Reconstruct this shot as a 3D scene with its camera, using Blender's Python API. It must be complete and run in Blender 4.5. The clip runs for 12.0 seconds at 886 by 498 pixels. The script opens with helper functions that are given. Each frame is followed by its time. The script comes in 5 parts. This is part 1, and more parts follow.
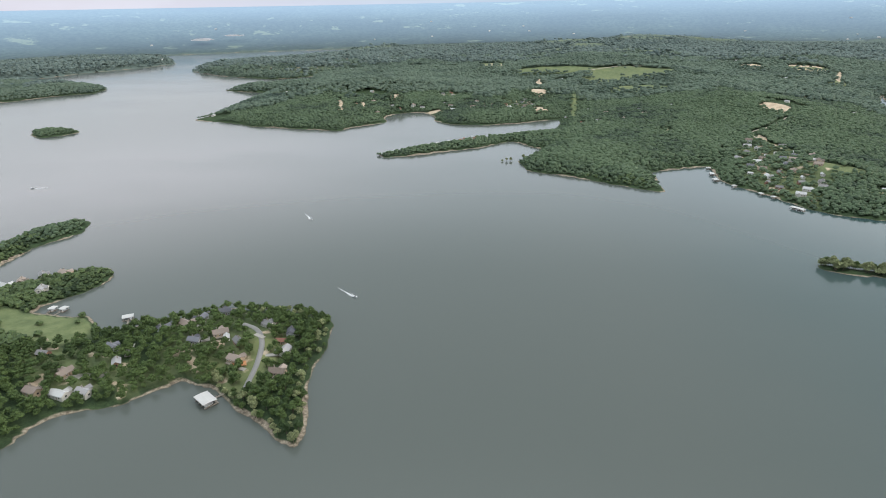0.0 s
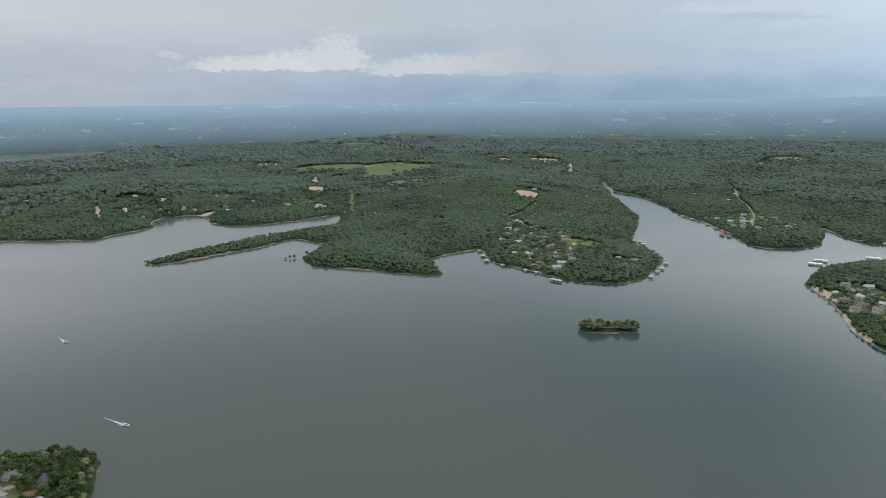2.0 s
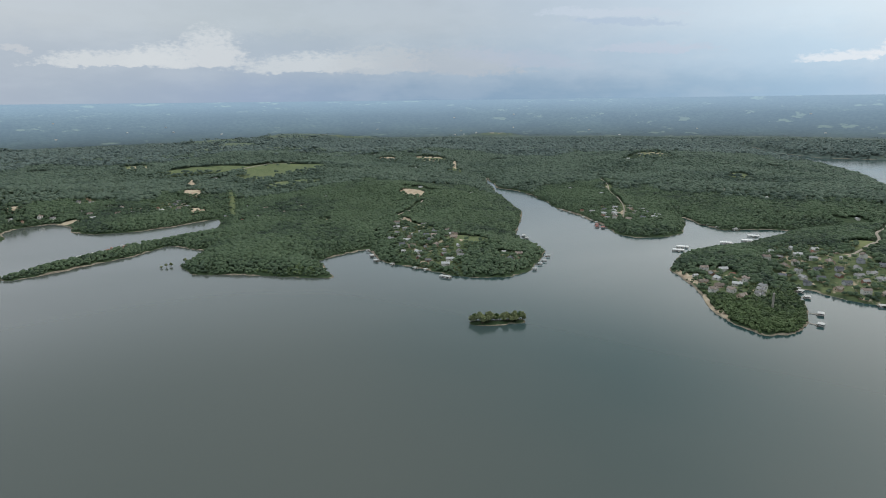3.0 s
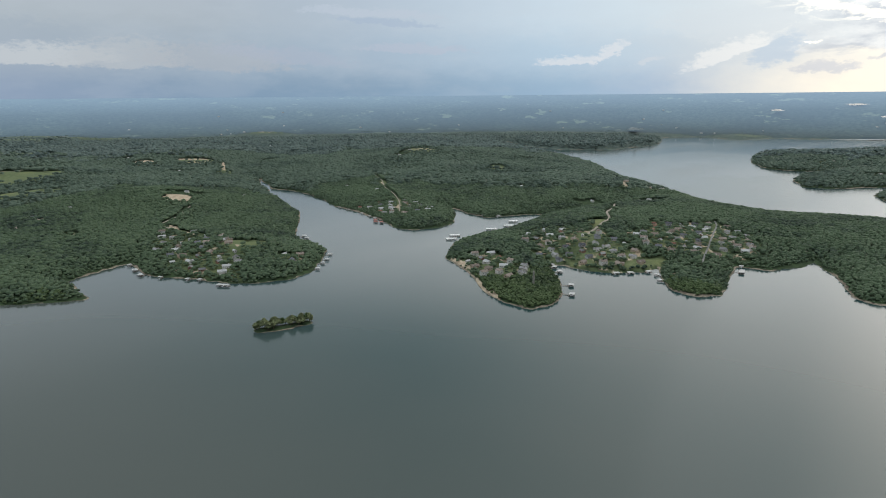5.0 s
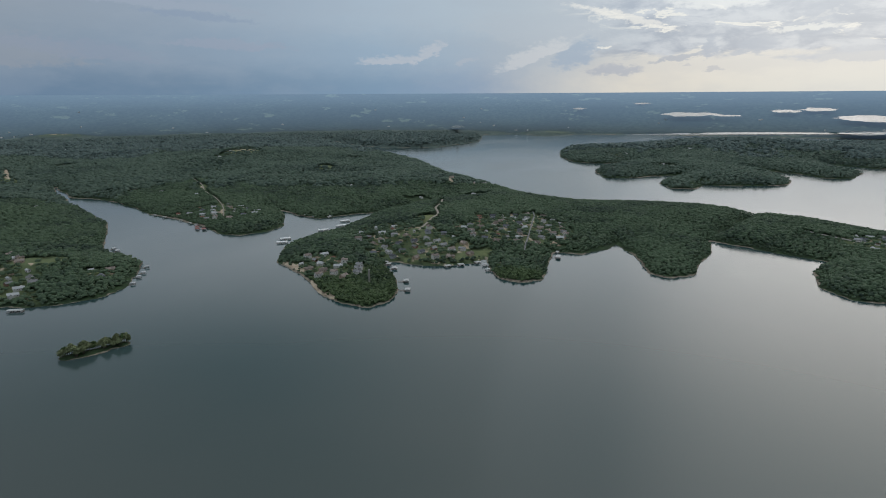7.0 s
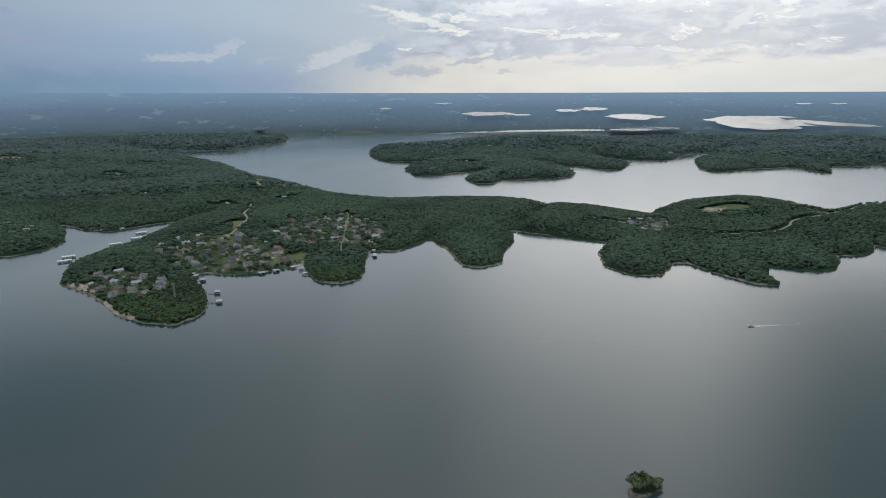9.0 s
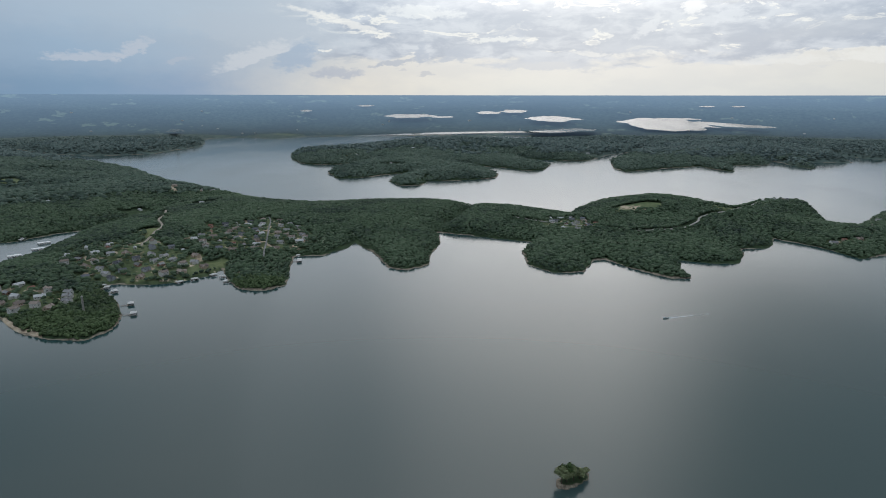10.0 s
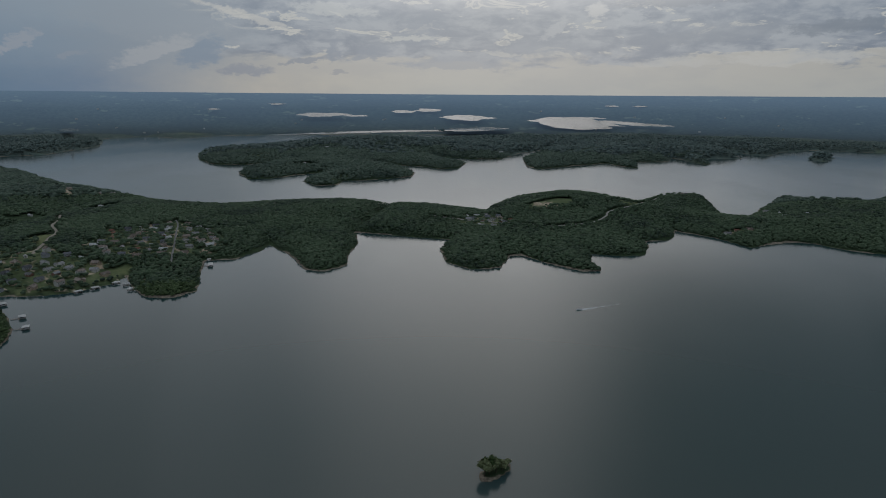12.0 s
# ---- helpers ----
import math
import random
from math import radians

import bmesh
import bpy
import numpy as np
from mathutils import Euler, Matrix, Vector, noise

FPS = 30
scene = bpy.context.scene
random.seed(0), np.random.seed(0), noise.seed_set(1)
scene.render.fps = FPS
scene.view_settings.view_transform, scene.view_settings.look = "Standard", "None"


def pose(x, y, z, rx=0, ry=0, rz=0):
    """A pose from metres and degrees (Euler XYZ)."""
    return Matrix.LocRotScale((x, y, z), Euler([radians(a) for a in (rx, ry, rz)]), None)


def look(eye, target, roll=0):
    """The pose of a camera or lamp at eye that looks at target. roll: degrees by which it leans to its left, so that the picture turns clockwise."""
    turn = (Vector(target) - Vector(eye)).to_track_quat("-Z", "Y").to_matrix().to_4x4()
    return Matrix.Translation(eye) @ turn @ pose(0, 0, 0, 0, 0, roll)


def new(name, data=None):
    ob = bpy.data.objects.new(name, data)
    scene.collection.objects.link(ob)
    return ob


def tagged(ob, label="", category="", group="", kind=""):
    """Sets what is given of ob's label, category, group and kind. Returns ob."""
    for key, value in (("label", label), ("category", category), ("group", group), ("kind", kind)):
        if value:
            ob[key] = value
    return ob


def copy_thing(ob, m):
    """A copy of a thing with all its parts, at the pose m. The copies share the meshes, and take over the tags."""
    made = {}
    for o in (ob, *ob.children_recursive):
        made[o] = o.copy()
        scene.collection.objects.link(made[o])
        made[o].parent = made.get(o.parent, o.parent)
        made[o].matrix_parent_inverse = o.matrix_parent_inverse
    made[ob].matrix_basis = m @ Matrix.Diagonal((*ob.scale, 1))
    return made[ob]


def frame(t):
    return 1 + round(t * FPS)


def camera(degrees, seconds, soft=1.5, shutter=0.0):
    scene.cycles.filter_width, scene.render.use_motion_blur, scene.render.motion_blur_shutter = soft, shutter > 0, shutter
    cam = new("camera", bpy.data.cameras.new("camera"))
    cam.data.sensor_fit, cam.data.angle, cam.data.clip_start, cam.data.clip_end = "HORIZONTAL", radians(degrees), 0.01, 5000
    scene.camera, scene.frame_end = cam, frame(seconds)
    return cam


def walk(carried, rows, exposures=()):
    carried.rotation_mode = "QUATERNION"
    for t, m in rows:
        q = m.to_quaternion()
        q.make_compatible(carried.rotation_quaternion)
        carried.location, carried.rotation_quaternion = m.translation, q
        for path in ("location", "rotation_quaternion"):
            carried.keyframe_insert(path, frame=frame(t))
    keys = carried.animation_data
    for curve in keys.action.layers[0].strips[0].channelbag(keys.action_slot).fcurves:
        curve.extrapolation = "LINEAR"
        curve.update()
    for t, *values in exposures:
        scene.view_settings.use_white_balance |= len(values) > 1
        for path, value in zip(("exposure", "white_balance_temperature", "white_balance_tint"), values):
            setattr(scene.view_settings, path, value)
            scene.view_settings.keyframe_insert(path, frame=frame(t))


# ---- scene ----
# The lake from a hovering drone: it stays at one point 210 m over the water and pans to the right.
EYE_Z = 210.0
cam = camera(71.20, 12.0, soft=1.0)
# seconds, heading (to the left of +y), tilt, lean
TURNS = [
    (0.0, 4.89, -21.44, -1.10),
    (0.5, -0.42, -15.47, -0.98),
    (1.0, -5.60, -12.78, -0.84),
    (1.5, -10.60, -12.93, -0.80),
    (2.0, -15.53, -13.08, -0.73),
    (2.5, -20.64, -13.19, -0.65),
    (3.0, -26.05, -13.30, -0.67),
    (5.0, -46.62, -13.67, -0.49),
    (5.5, -51.54, -13.73, -0.48),
    (6.0, -54.98, -13.73, -0.47),
    (6.5, -57.99, -13.79, -0.38),
    (7.0, -62.37, -13.87, -0.30),
    (9.0, -79.75, -13.92, -0.11),
    (9.5, -83.22, -13.84, -0.08),
    (10.0, -86.76, -13.72, 0.10),
    (10.5, -89.96, -13.69, 0.17),
    (11.0, -92.06, -13.64, 0.26),
    (11.5, -94.10, -13.77, 0.36),
    (12.0, -94.54, -13.79, 0.43),
]
# seconds, stops, white balance: the drone's camera closes down as it turns to the bright side
EXPOSURES = [(t, stops, kelvin, 11 if t < 1 else 9) for t, stops, kelvin in [
    (0.0, 1.56, 6400), (0.5, 1.36, 6380), (1.2, 0.98, 6350), (2.5, 0.95, 6400), (4.5, 0.86, 6400), (6.0, 0.52, 6200), (7.0, 0.2, 6000), (9.0, 0.25, 5850), (10.9, 0.3, 5850), (11.55, 0.22, 5850), (12.0, -0.66, 5850)]]
SKY_STRENGTH, DISTANCE_GLOW = 0.8, 1.55

walk(cam, [(t, pose(0, 0, EYE_Z, 0, 0, yaw) @ pose(0, 0, 0, 90 + tilt, 0, 0) @ pose(0, 0, 0, 0, 0, lean))
           for t, yaw, tilt, lean in TURNS],
     exposures=EXPOSURES)

# ---------------------------------------------------------------- node helpers
def mat(name):
    m = bpy.data.materials.new(name)
    m.use_nodes = True
    return m, m.node_tree.nodes, m.node_tree.links, m.node_tree.nodes["Principled BSDF"]


class Graph:
    """Short names for the shader nodes used below."""

    def __init__(self, tree):
        self.n, self.l = tree.nodes, tree.links

    def put(self, socket, value):
        if isinstance(value, bpy.types.NodeSocket):
            self.l.new(value, socket)
        else:
            socket.default_value = value

    def math(self, op, a, b=0.0, clamp=False):
        k = self.n.new("ShaderNodeMath")
        k.operation, k.use_clamp = op, clamp
        self.put(k.inputs[0], a), self.put(k.inputs[1], b)
        return k.outputs[0]

    def mix(self, f, a, b, kind="MIX"):
        k = self.n.new("ShaderNodeMix")
        k.data_type, k.blend_type = "RGBA", kind
        self.put(k.inputs[0], f), self.put(k.inputs[6], a), self.put(k.inputs[7], b)
        return k.outputs[2]

    def band(self, v, lo, hi, a=0.0, b=1.0):
        k = self.n.new("ShaderNodeMapRange")
        k.interpolation_type = "SMOOTHSTEP"
        self.put(k.inputs[0], v)
        for i, x in zip((1, 2, 3, 4), (lo, hi, a, b)):
            k.inputs[i].default_value = x
        return k.outputs[0]

    def noise(self, vec, scale, detail=4.0, rough=0.55, warp=0.0):
        k = self.n.new("ShaderNodeTexNoise")
        self.put(k.inputs["Vector"], vec)
        k.inputs["Scale"].default_value, k.inputs["Detail"].default_value = scale, detail
        k.inputs["Roughness"].default_value, k.inputs["Distortion"].default_value = rough, warp
        return k.outputs[0]

    def vec(self, x, y, z):
        k = self.n.new("ShaderNodeCombineXYZ")
        for i, v in enumerate((x, y, z)):
            self.put(k.inputs[i], v)
        return k.outputs[0]

    def split(self, v):
        k = self.n.new("ShaderNodeSeparateXYZ")
        self.put(k.inputs[0], v)
        return k.outputs

    def position(self):
        return self.n.new("ShaderNodeNewGeometry").outputs["Position"]

    def object_coords(self):
        return self.n.new("ShaderNodeTexCoord").outputs["Object"]

    def island(self):
        return self.n.new("ShaderNodeNewGeometry").outputs["Random Per Island"]

    def own(self):
        return self.n.new("ShaderNodeObjectInfo").outputs["Random"]

    def bump(self, height, strength, distance=1.0):
        k = self.n.new("ShaderNodeBump")
        k.inputs["Strength"].default_value, k.inputs["Distance"].default_value = strength, distance
        self.put(k.inputs["Height"], height)
        return k.outputs[0]


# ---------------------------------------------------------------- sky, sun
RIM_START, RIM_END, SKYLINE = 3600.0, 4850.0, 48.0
SUN_AZ, SUN_UP = radians(101), radians(29)
sun_way = Vector((math.sin(SUN_AZ) * math.cos(SUN_UP), math.cos(SUN_AZ) * math.cos(SUN_UP), math.sin(SUN_UP)))


def tone(r, g, b, stops):
    """Sky light that gives this picture colour at an exposure of so many stops."""
    return tuple(((v / 255 + 0.055) / 1.055) ** 2.4 / (SKY_STRENGTH * 2**stops) for v in (r, g, b)) + (1,)


# the cloudy sky round the horizon: bearing in degrees, colour and stops, at three heights
LOW_SKY = [(-30, 198, 194, 204, 1.05), (-5, 170, 185, 204, 1.05), (10, 148, 170, 200, 1.0), (25, 120, 155, 187, 0.95), (40, 112, 146, 174, 0.6), (57, 124, 155, 180, 0.25),
           (65, 140, 164, 188, 0.25), (71, 196, 198, 198, 0.25), (79, 234, 225, 208, 0.25), (95, 233, 228, 213, 0.25), (128, 222, 219, 208, 0.25)]
MIDDLE_SKY = [(-30, 184, 191, 206, 1.05), (-5, 180, 192, 208, 1.05), (10, 172, 187, 205, 1.0), (25, 160, 180, 200, 0.95), (40, 146, 167, 188, 0.5), (57, 152, 176, 196, 0.25),
              (66, 168, 184, 198, 0.25), (74, 192, 197, 200, 0.25), (81, 226, 220, 208, 0.25), (95, 226, 221, 210, 0.25), (128, 222, 217, 206, 0.25)]
HIGH_SKY = [(-30, 218, 219, 223, 1.05), (-5, 202, 209, 217, 1.05), (10, 188, 198, 207, 1.0), (25, 176, 187, 199, 0.9), (40, 161, 176, 193, 0.5), (57, 175, 191, 204, 0.25),
            (66, 184, 196, 205, 0.25), (74, 188, 196, 202, 0.25), (84, 188, 196, 203, 0.25), (95, 184, 192, 200, 0.25), (128, 174, 181, 188, 0.25)]
# single clouds: bearing, height, half width, half height below and above, slope, colour, stops, strength
CLOUDS = [
    (-24, 2.5, 9.0, 0.5, 0.6, 0.0, (170, 184, 205), 1.05, 0.7), (-30, 4.0, 3.0, 0.5, 0.8, 0.0, (222, 218, 220), 1.05, 0.8), (-26, 6.4, 7.0, 1.3, 1.6, 0.0, (224, 222, 224), 1.05, 0.6),
    (13, 4.9, 5.0, 1.0, 1.2, 0.0, (166, 182, 200), 1.0, 0.5),
    (-1.0, 3.3, 5.5, 0.22, 1.0, 0.02, (222, 226, 230), 1.0, 1.1), (2.6, 3.3, 3.0, 0.25, 1.7, 0.0, (224, 228, 232), 1.0, 1.1), (6.6, 3.3, 2.8, 0.3, 3.1, 0.0, (220, 224, 229), 1.0, 1.1),
    (14.5, 3.0, 6.5, 0.25, 1.3, 0.03, (214, 220, 226), 1.0, 1.1), (20.5, 2.9, 4.5, 0.35, 2.2, 0.0, (198, 204, 211), 0.95, 0.85), (27.5, 3.0, 6.5, 0.6, 1.9, -0.04, (186, 192, 202), 0.95, 0.7),
    (-7.2, 4.1, 0.9, 0.25, 0.4, 0.0, (214, 216, 222), 1.05, 0.8),
    (40.5, 7.1, 6.5, 0.25, 0.5, -0.06, (176, 186, 201), 0.5, 0.8), (42, 6.45, 5.0, 0.3, 0.25, -0.06, (140, 158, 184), 0.4, 0.6), (44, 4.2, 5.5, 0.35, 0.5, -0.02, (168, 174, 192), 0.45, 0.6), (33, 3.7, 6.0, 0.7, 0.8, -0.1, (158, 168, 188), 0.55, 0.6),
    (58.0, 2.9, 2.8, 0.2, 0.7, 0.06, (196, 200, 206), 0.25, 0.9), (61.2, 3.6, 1.5, 0.3, 0.8, 0.55, (196, 200, 206), 0.25, 0.9), (64.5, 2.9, 1.2, 0.12, 0.3, 0.1, (182, 189, 198), 0.25, 0.7),
    (72.5, 5.3, 8.0, 1.5, 1.5, -0.10, (184, 193, 201), 0.25, 0.8), (74.0, 3.3, 1.9, 1.0, 1.4, 0.30, (158, 176, 194), 0.25, 0.9), (70.4, 3.2, 3.4, 0.3, 1.1, 0.34, (208, 210, 211), 0.25, 1.0),
    (77.8, 6.35, 4.6, 0.40, 0.45, -0.27, (246, 240, 228), 0.25, 0.8), (85.0, 7.2, 4.0, 0.5, 0.5, -0.05, (236, 236, 230), 0.25, 0.8), (76.3, 4.05, 0.7, 0.12, 0.14, 0.0, (250, 244, 230), 0.25, 0.9),
    (77.4, 2.05, 2.2, 0.42, 0.5, 0.05, (174, 180, 190), 0.25, 0.9), (82.6, 3.0, 1.9, 0.15, 0.28, 0.08, (168, 176, 187), 0.25, 0.95), (80.6, 2.75, 0.8, 0.1, 0.15, 0.0, (180, 184, 190), 0.25, 0.8),
    (85.2, 2.1, 0.8, 0.15, 0.22, 0.0, (186, 188, 191), 0.25, 0.85), (83.2, 2.45, 0.5, 0.1, 0.15, 0.0, (194, 194, 195), 0.25, 0.8), (84.9, 3.5, 0.7, 0.5, 1.2, 0.6, (164, 175, 189), 0.25, 0.95),
    (88.0, 3.5, 2.0, 0.3, 1.0, 0.2, (170, 180, 192), 0.25, 0.9), (92.5, 5.5, 2.2, 1.4, 1.6, 0.25, (160, 172, 187), 0.25, 0.8), (95.6, 2.75, 5.5, 0.4, 0.7, 0.0, (186, 192, 199), 0.25, 0.75), (102.5, 4.1, 5.0, 0.6, 1.0, 0.06, (168, 178, 190), 0.25, 0.75),
    (91.6, 5.0, 2.6, 0.22, 0.25, 0.08, (240, 238, 228), 0.25, 0.85), (99.6, 3.75, 1.8, 0.18, 0.25, 0.0, (236, 232, 222), 0.25, 0.8), (104.2, 5.7, 1.1, 0.5, 0.9, 0.7, (226, 227, 226), 0.25, 0.7), (107.5, 7.3, 0.7, 0.7, 0.7, 0.0, (248, 244, 236), 0.25, 0.9),
    (110.4, 6.3, 1.4, 0.5, 0.7, 0.25, (212, 216, 219), 0.25, 0.9), (113.5, 7.7, 6.0, 0.45, 0.6, 0.0, (140, 151, 166), 0.25, 0.9), (117.5, 5.0, 5.5, 0.5, 1.1, 0.08, (170, 178, 188), 0.25, 0.75), (126.0, 5.3, 4.0, 0.5, 0.7, 0.05, (148, 159, 172), 0.25, 0.9),
    (123.0, 3.0, 5.5, 0.35, 0.8, 0.03, (238, 234, 224), 0.25, 0.75), (114.0, 2.9, 3.5, 0.3, 0.5, 0.05, (232, 229, 220), 0.25, 0.7),
]


def build_sky():
    w = bpy.data.worlds.new("sky")
    scene.world = w
    w.use_nodes = True
    g = Graph(w.node_tree)
    bg = w.node_tree.nodes["Background"]
    way = g.n.new("ShaderNodeTexCoord").outputs["Generated"]
    x, y, z = g.split(way)
    # the clear sky behind the cloud
    clear = g.n.new("ShaderNodeTexSky")
    clear.sky_type, clear.sun_disc = "NISHITA", False
    clear.sun_elevation, clear.sun_rotation = SUN_UP, SUN_AZ
    clear.air_density, clear.dust_density = 1.6, 3.0
    blue = g.mix(1.0, clear.outputs[0], (0.085, 0.085, 0.085, 1), "MULTIPLY")
    up = g.math("MAXIMUM", z, 0.0)
    # nearness to the sun's side, all round the horizon
    level = g.math("SQRT", g.math("MAXIMUM", g.math("SUBTRACT", 1.0, g.math("MULTIPLY", z, z)), 1e-4))
    toward = g.math("DIVIDE", g.math("ADD", g.math("MULTIPLY", x, math.sin(SUN_AZ)), g.math("MULTIPLY", y, math.cos(SUN_AZ))), level)
    # bearing and height in degrees, ruffled by the cloud's own turbulence
    bearing = g.math("MULTIPLY", g.math("ARCTAN2", x, y), 180 / math.pi)
    tall = g.math("MULTIPLY", g.math("ARCSINE", up), 180 / math.pi)
    sheet = g.vec(bearing, g.math("MULTIPLY", tall, 2.0), 0.0)
    curl, heap = g.noise(sheet, 0.55, 8.0, 0.62), g.noise(g.vec(bearing, g.math("MULTIPLY", tall, 2.0), 7.0), 0.50, 8.0, 0.62)
    b2 = g.math("ADD", bearing, g.math("MULTIPLY", g.math("SUBTRACT", curl, 0.5), 3.4))
    t2 = g.math("ADD", tall, g.math("MULTIPLY", g.math("SUBTRACT", heap, 0.5), 1.5))

    def ramp(rows):
        k = g.n.new("ShaderNodeValToRGB")
        e = k.color_ramp.elements
        for i, (b, *c) in enumerate(rows):
            at = (b + 40) / 180
            stop = e[i] if i < 2 else e.new(at)
            stop.position, stop.color = at, tone(*c)
        g.put(k.inputs[0], g.math("DIVIDE", g.math("ADD", b2, 40.0), 180.0))
        return k.outputs[0]

    base = g.mix(g.band(t2, 0.6, 3.6), ramp(LOW_SKY), ramp(MIDDLE_SKY))
    base = g.mix(g.band(t2, 3.6, 7.0), base, ramp(HIGH_SKY))
    # soft mottling of the rain cloud and its streaks
    base = g.mix(g.math("MULTIPLY", g.band(g.noise(g.vec(g.math("MULTIPLY", bearing, 0.35), tall, 3.0), 0.5, 5.0, 0.55), 0.40, 0.66), 0.16), base, tone(196, 205, 216, 0.7))
    # the broken deck on the sun's side, with bright gaps between its banks
    sunny = g.band(bearing, 71.0, 80.0)
    mass = g.noise(g.vec(g.math("MULTIPLY", bearing, 0.55), g.math("MULTIPLY", tall, 1.9), 1.5), 0.42, 9.0, 0.60, 0.5)
    under = g.band(g.math("ADD", tall, g.math("MULTIPLY", g.math("SUBTRACT", mass, 0.5), 5.0)), 2.7, 3.7)
    thick = g.band(g.noise(g.vec(g.math("MULTIPLY", bearing, 0.6), g.math("MULTIPLY", tall, 1.7), 9.0), 0.6, 8.0, 0.6, 0.3), 0.36, 0.64)
    deck = g.mix(thick, tone(202, 207, 212, 0.25), tone(150, 163, 180, 0.25))
    base = g.mix(g.math("MULTIPLY", g.math("MULTIPLY", under, sunny), g.band(mass, 0.36, 0.46, 0.25, 0.92)), base, deck)
    rip = g.math("MULTIPLY", g.band(mass, 0.345, 0.385), g.band(mass, 0.435, 0.40))
    base = g.mix(g.math("MULTIPLY", g.math("MULTIPLY", rip, sunny), g.math("MULTIPLY", under, 0.8)), base, tone(246, 241, 228, 0.25))
    fray = g.math("MULTIPLY", g.math("SUBTRACT", g.noise(sheet, 1.7, 7.0, 0.68), 0.5), 2.6)
    for b, e, half, below, above, slope, colour, stops, strength in CLOUDS:
        db = g.math("SUBTRACT", b2, b)
        de = g.math("SUBTRACT", g.math("SUBTRACT", t2, e), g.math("MULTIPLY", db, slope))
        u = g.math("DIVIDE", db, half)
        v = g.math("ADD", g.math("DIVIDE", g.math("MAXIMUM", de, 0.0), above), g.math("DIVIDE", g.math("MINIMUM", de, 0.0), below))
        k = g.math("ADD", g.math("MULTIPLY", u, u), g.math("MULTIPLY", v, v))
        base = g.mix(g.math("MULTIPLY", g.band(g.math("ADD", k, fray), 1.35, 0.25), strength * 0.85), base, tone(*colour, stops))
    # the air between greys every cloud a little
    base = g.mix(g.band(bearing, 66.0, 76.0, 0.22, 0.05), base, tone(172, 180, 188, 0.55))
    # cloud above the view, added to tone the water's reflections, brighter on the sun's side
    base = g.mix(g.math("MULTIPLY", g.band(up, 0.15, 0.22), 0.85), base, g.mix(g.band(toward, -0.15, -0.75), g.mix(g.band(toward, 0.05, 0.75), (0.56, 0.62, 0.68, 1), (1.22, 1.20, 1.17, 1)), (0.86, 0.84, 0.90, 1)))
    base = g.mix(g.math("MULTIPLY", g.band(up, 0.24, 0.40), 0.85), base, g.mix(g.band(toward, 0.50, 0.94), (0.24, 0.29, 0.31, 1), (1.25, 1.14, 1.05, 1)))
    # the sun's place behind the cloud
    near_sun = g.n.new("ShaderNodeVectorMath")
    near_sun.operation = "DOT_PRODUCT"
    g.put(near_sun.inputs[0], way)
    near_sun.inputs[1].default_value = sun_way
    veil = g.band(near_sun.outputs["Value"], 0.80, 1.0)
    base = g.mix(g.math("MULTIPLY", veil, 0.45), base, (1.10, 1.09, 1.06, 1))
    # the bright tear in the cloud before the sun
    tear = g.math("MULTIPLY", g.band(toward, 0.915, 0.9995), g.band(up, 0.11, 0.22))
    base = g.mix(g.math("MULTIPLY", tear, 0.6), base, (3.10, 2.80, 2.50, 1))
    # unseen dark cloud added to the south, to dull its reflection in the water
    south = g.math("DIVIDE", g.math("ADD", g.math("MULTIPLY", x, math.sin(radians(150))), g.math("MULTIPLY", y, math.cos(radians(150)))), level)
    base = g.mix(g.math("MULTIPLY", g.math("MULTIPLY", g.band(south, 0.66, 0.84), g.band(up, 0.15, 0.30)), 0.85), base, (0.11, 0.135, 0.15, 1))
    # lighter cloud overhead, out of view, added to brighten the land
    lid = g.math("MULTIPLY", g.band(up, 0.60, 0.85), g.math("SUBTRACT", 1.0, veil))
    base = g.mix(g.math("MULTIPLY", lid, 0.95), base, (1.10, 1.18, 1.22, 1))
    base = g.mix(0.08, base, blue)
    g.put(bg.inputs[0], base)
    bg.inputs[1].default_value = SKY_STRENGTH


build_sky()
sun_data = bpy.data.lights.new("sun", "SUN")
sun_data.energy, sun_data.angle, sun_data.color = 0.10, radians(60), (1.0, 0.99, 0.97)
sun = new("sun", sun_data)
sun.matrix_world = look((0, 0, 900), Vector((0, 0, 900)) - sun_way)

# ---------------------------------------------------------------- materials


def foliage(name, dark, light, scale=1.1, kind="island", bump=0.6):
    """Leaves in the mass: each crown its own green, mottled by sprays and painted-in shade gaps."""
    m, n, l, b = mat(name)
    g = Graph(m.node_tree)
    p = g.position()
    who = g.island() if kind == "island" else g.own() if kind == "own" else g.noise(p, 0.16, 2.0)
    stand = g.math("ADD", g.math("MULTIPLY", g.noise(p, 0.0065, 5.0, 0.65), 1.1), g.math("MULTIPLY", g.noise(p, 0.035, 3.0), 0.4))
    tone = g.math("ADD", g.math("MULTIPLY", who, 0.42), g.math("MULTIPLY", g.math("SUBTRACT", stand, 0.50), 2.1))
    c = g.mix(g.band(tone, 0.08, 0.86), (*dark, 1), (*light, 1))
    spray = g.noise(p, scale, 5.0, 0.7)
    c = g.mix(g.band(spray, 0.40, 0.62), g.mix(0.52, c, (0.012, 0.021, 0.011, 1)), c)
    g.put(b.inputs["Base Color"], c)
    b.inputs["Roughness"].default_value = 0.85
    b.inputs["Specular IOR Level"].default_value = 0.25
    if bump:
        g.put(b.inputs["Normal"], g.bump(spray, bump, 0.6))
    return m


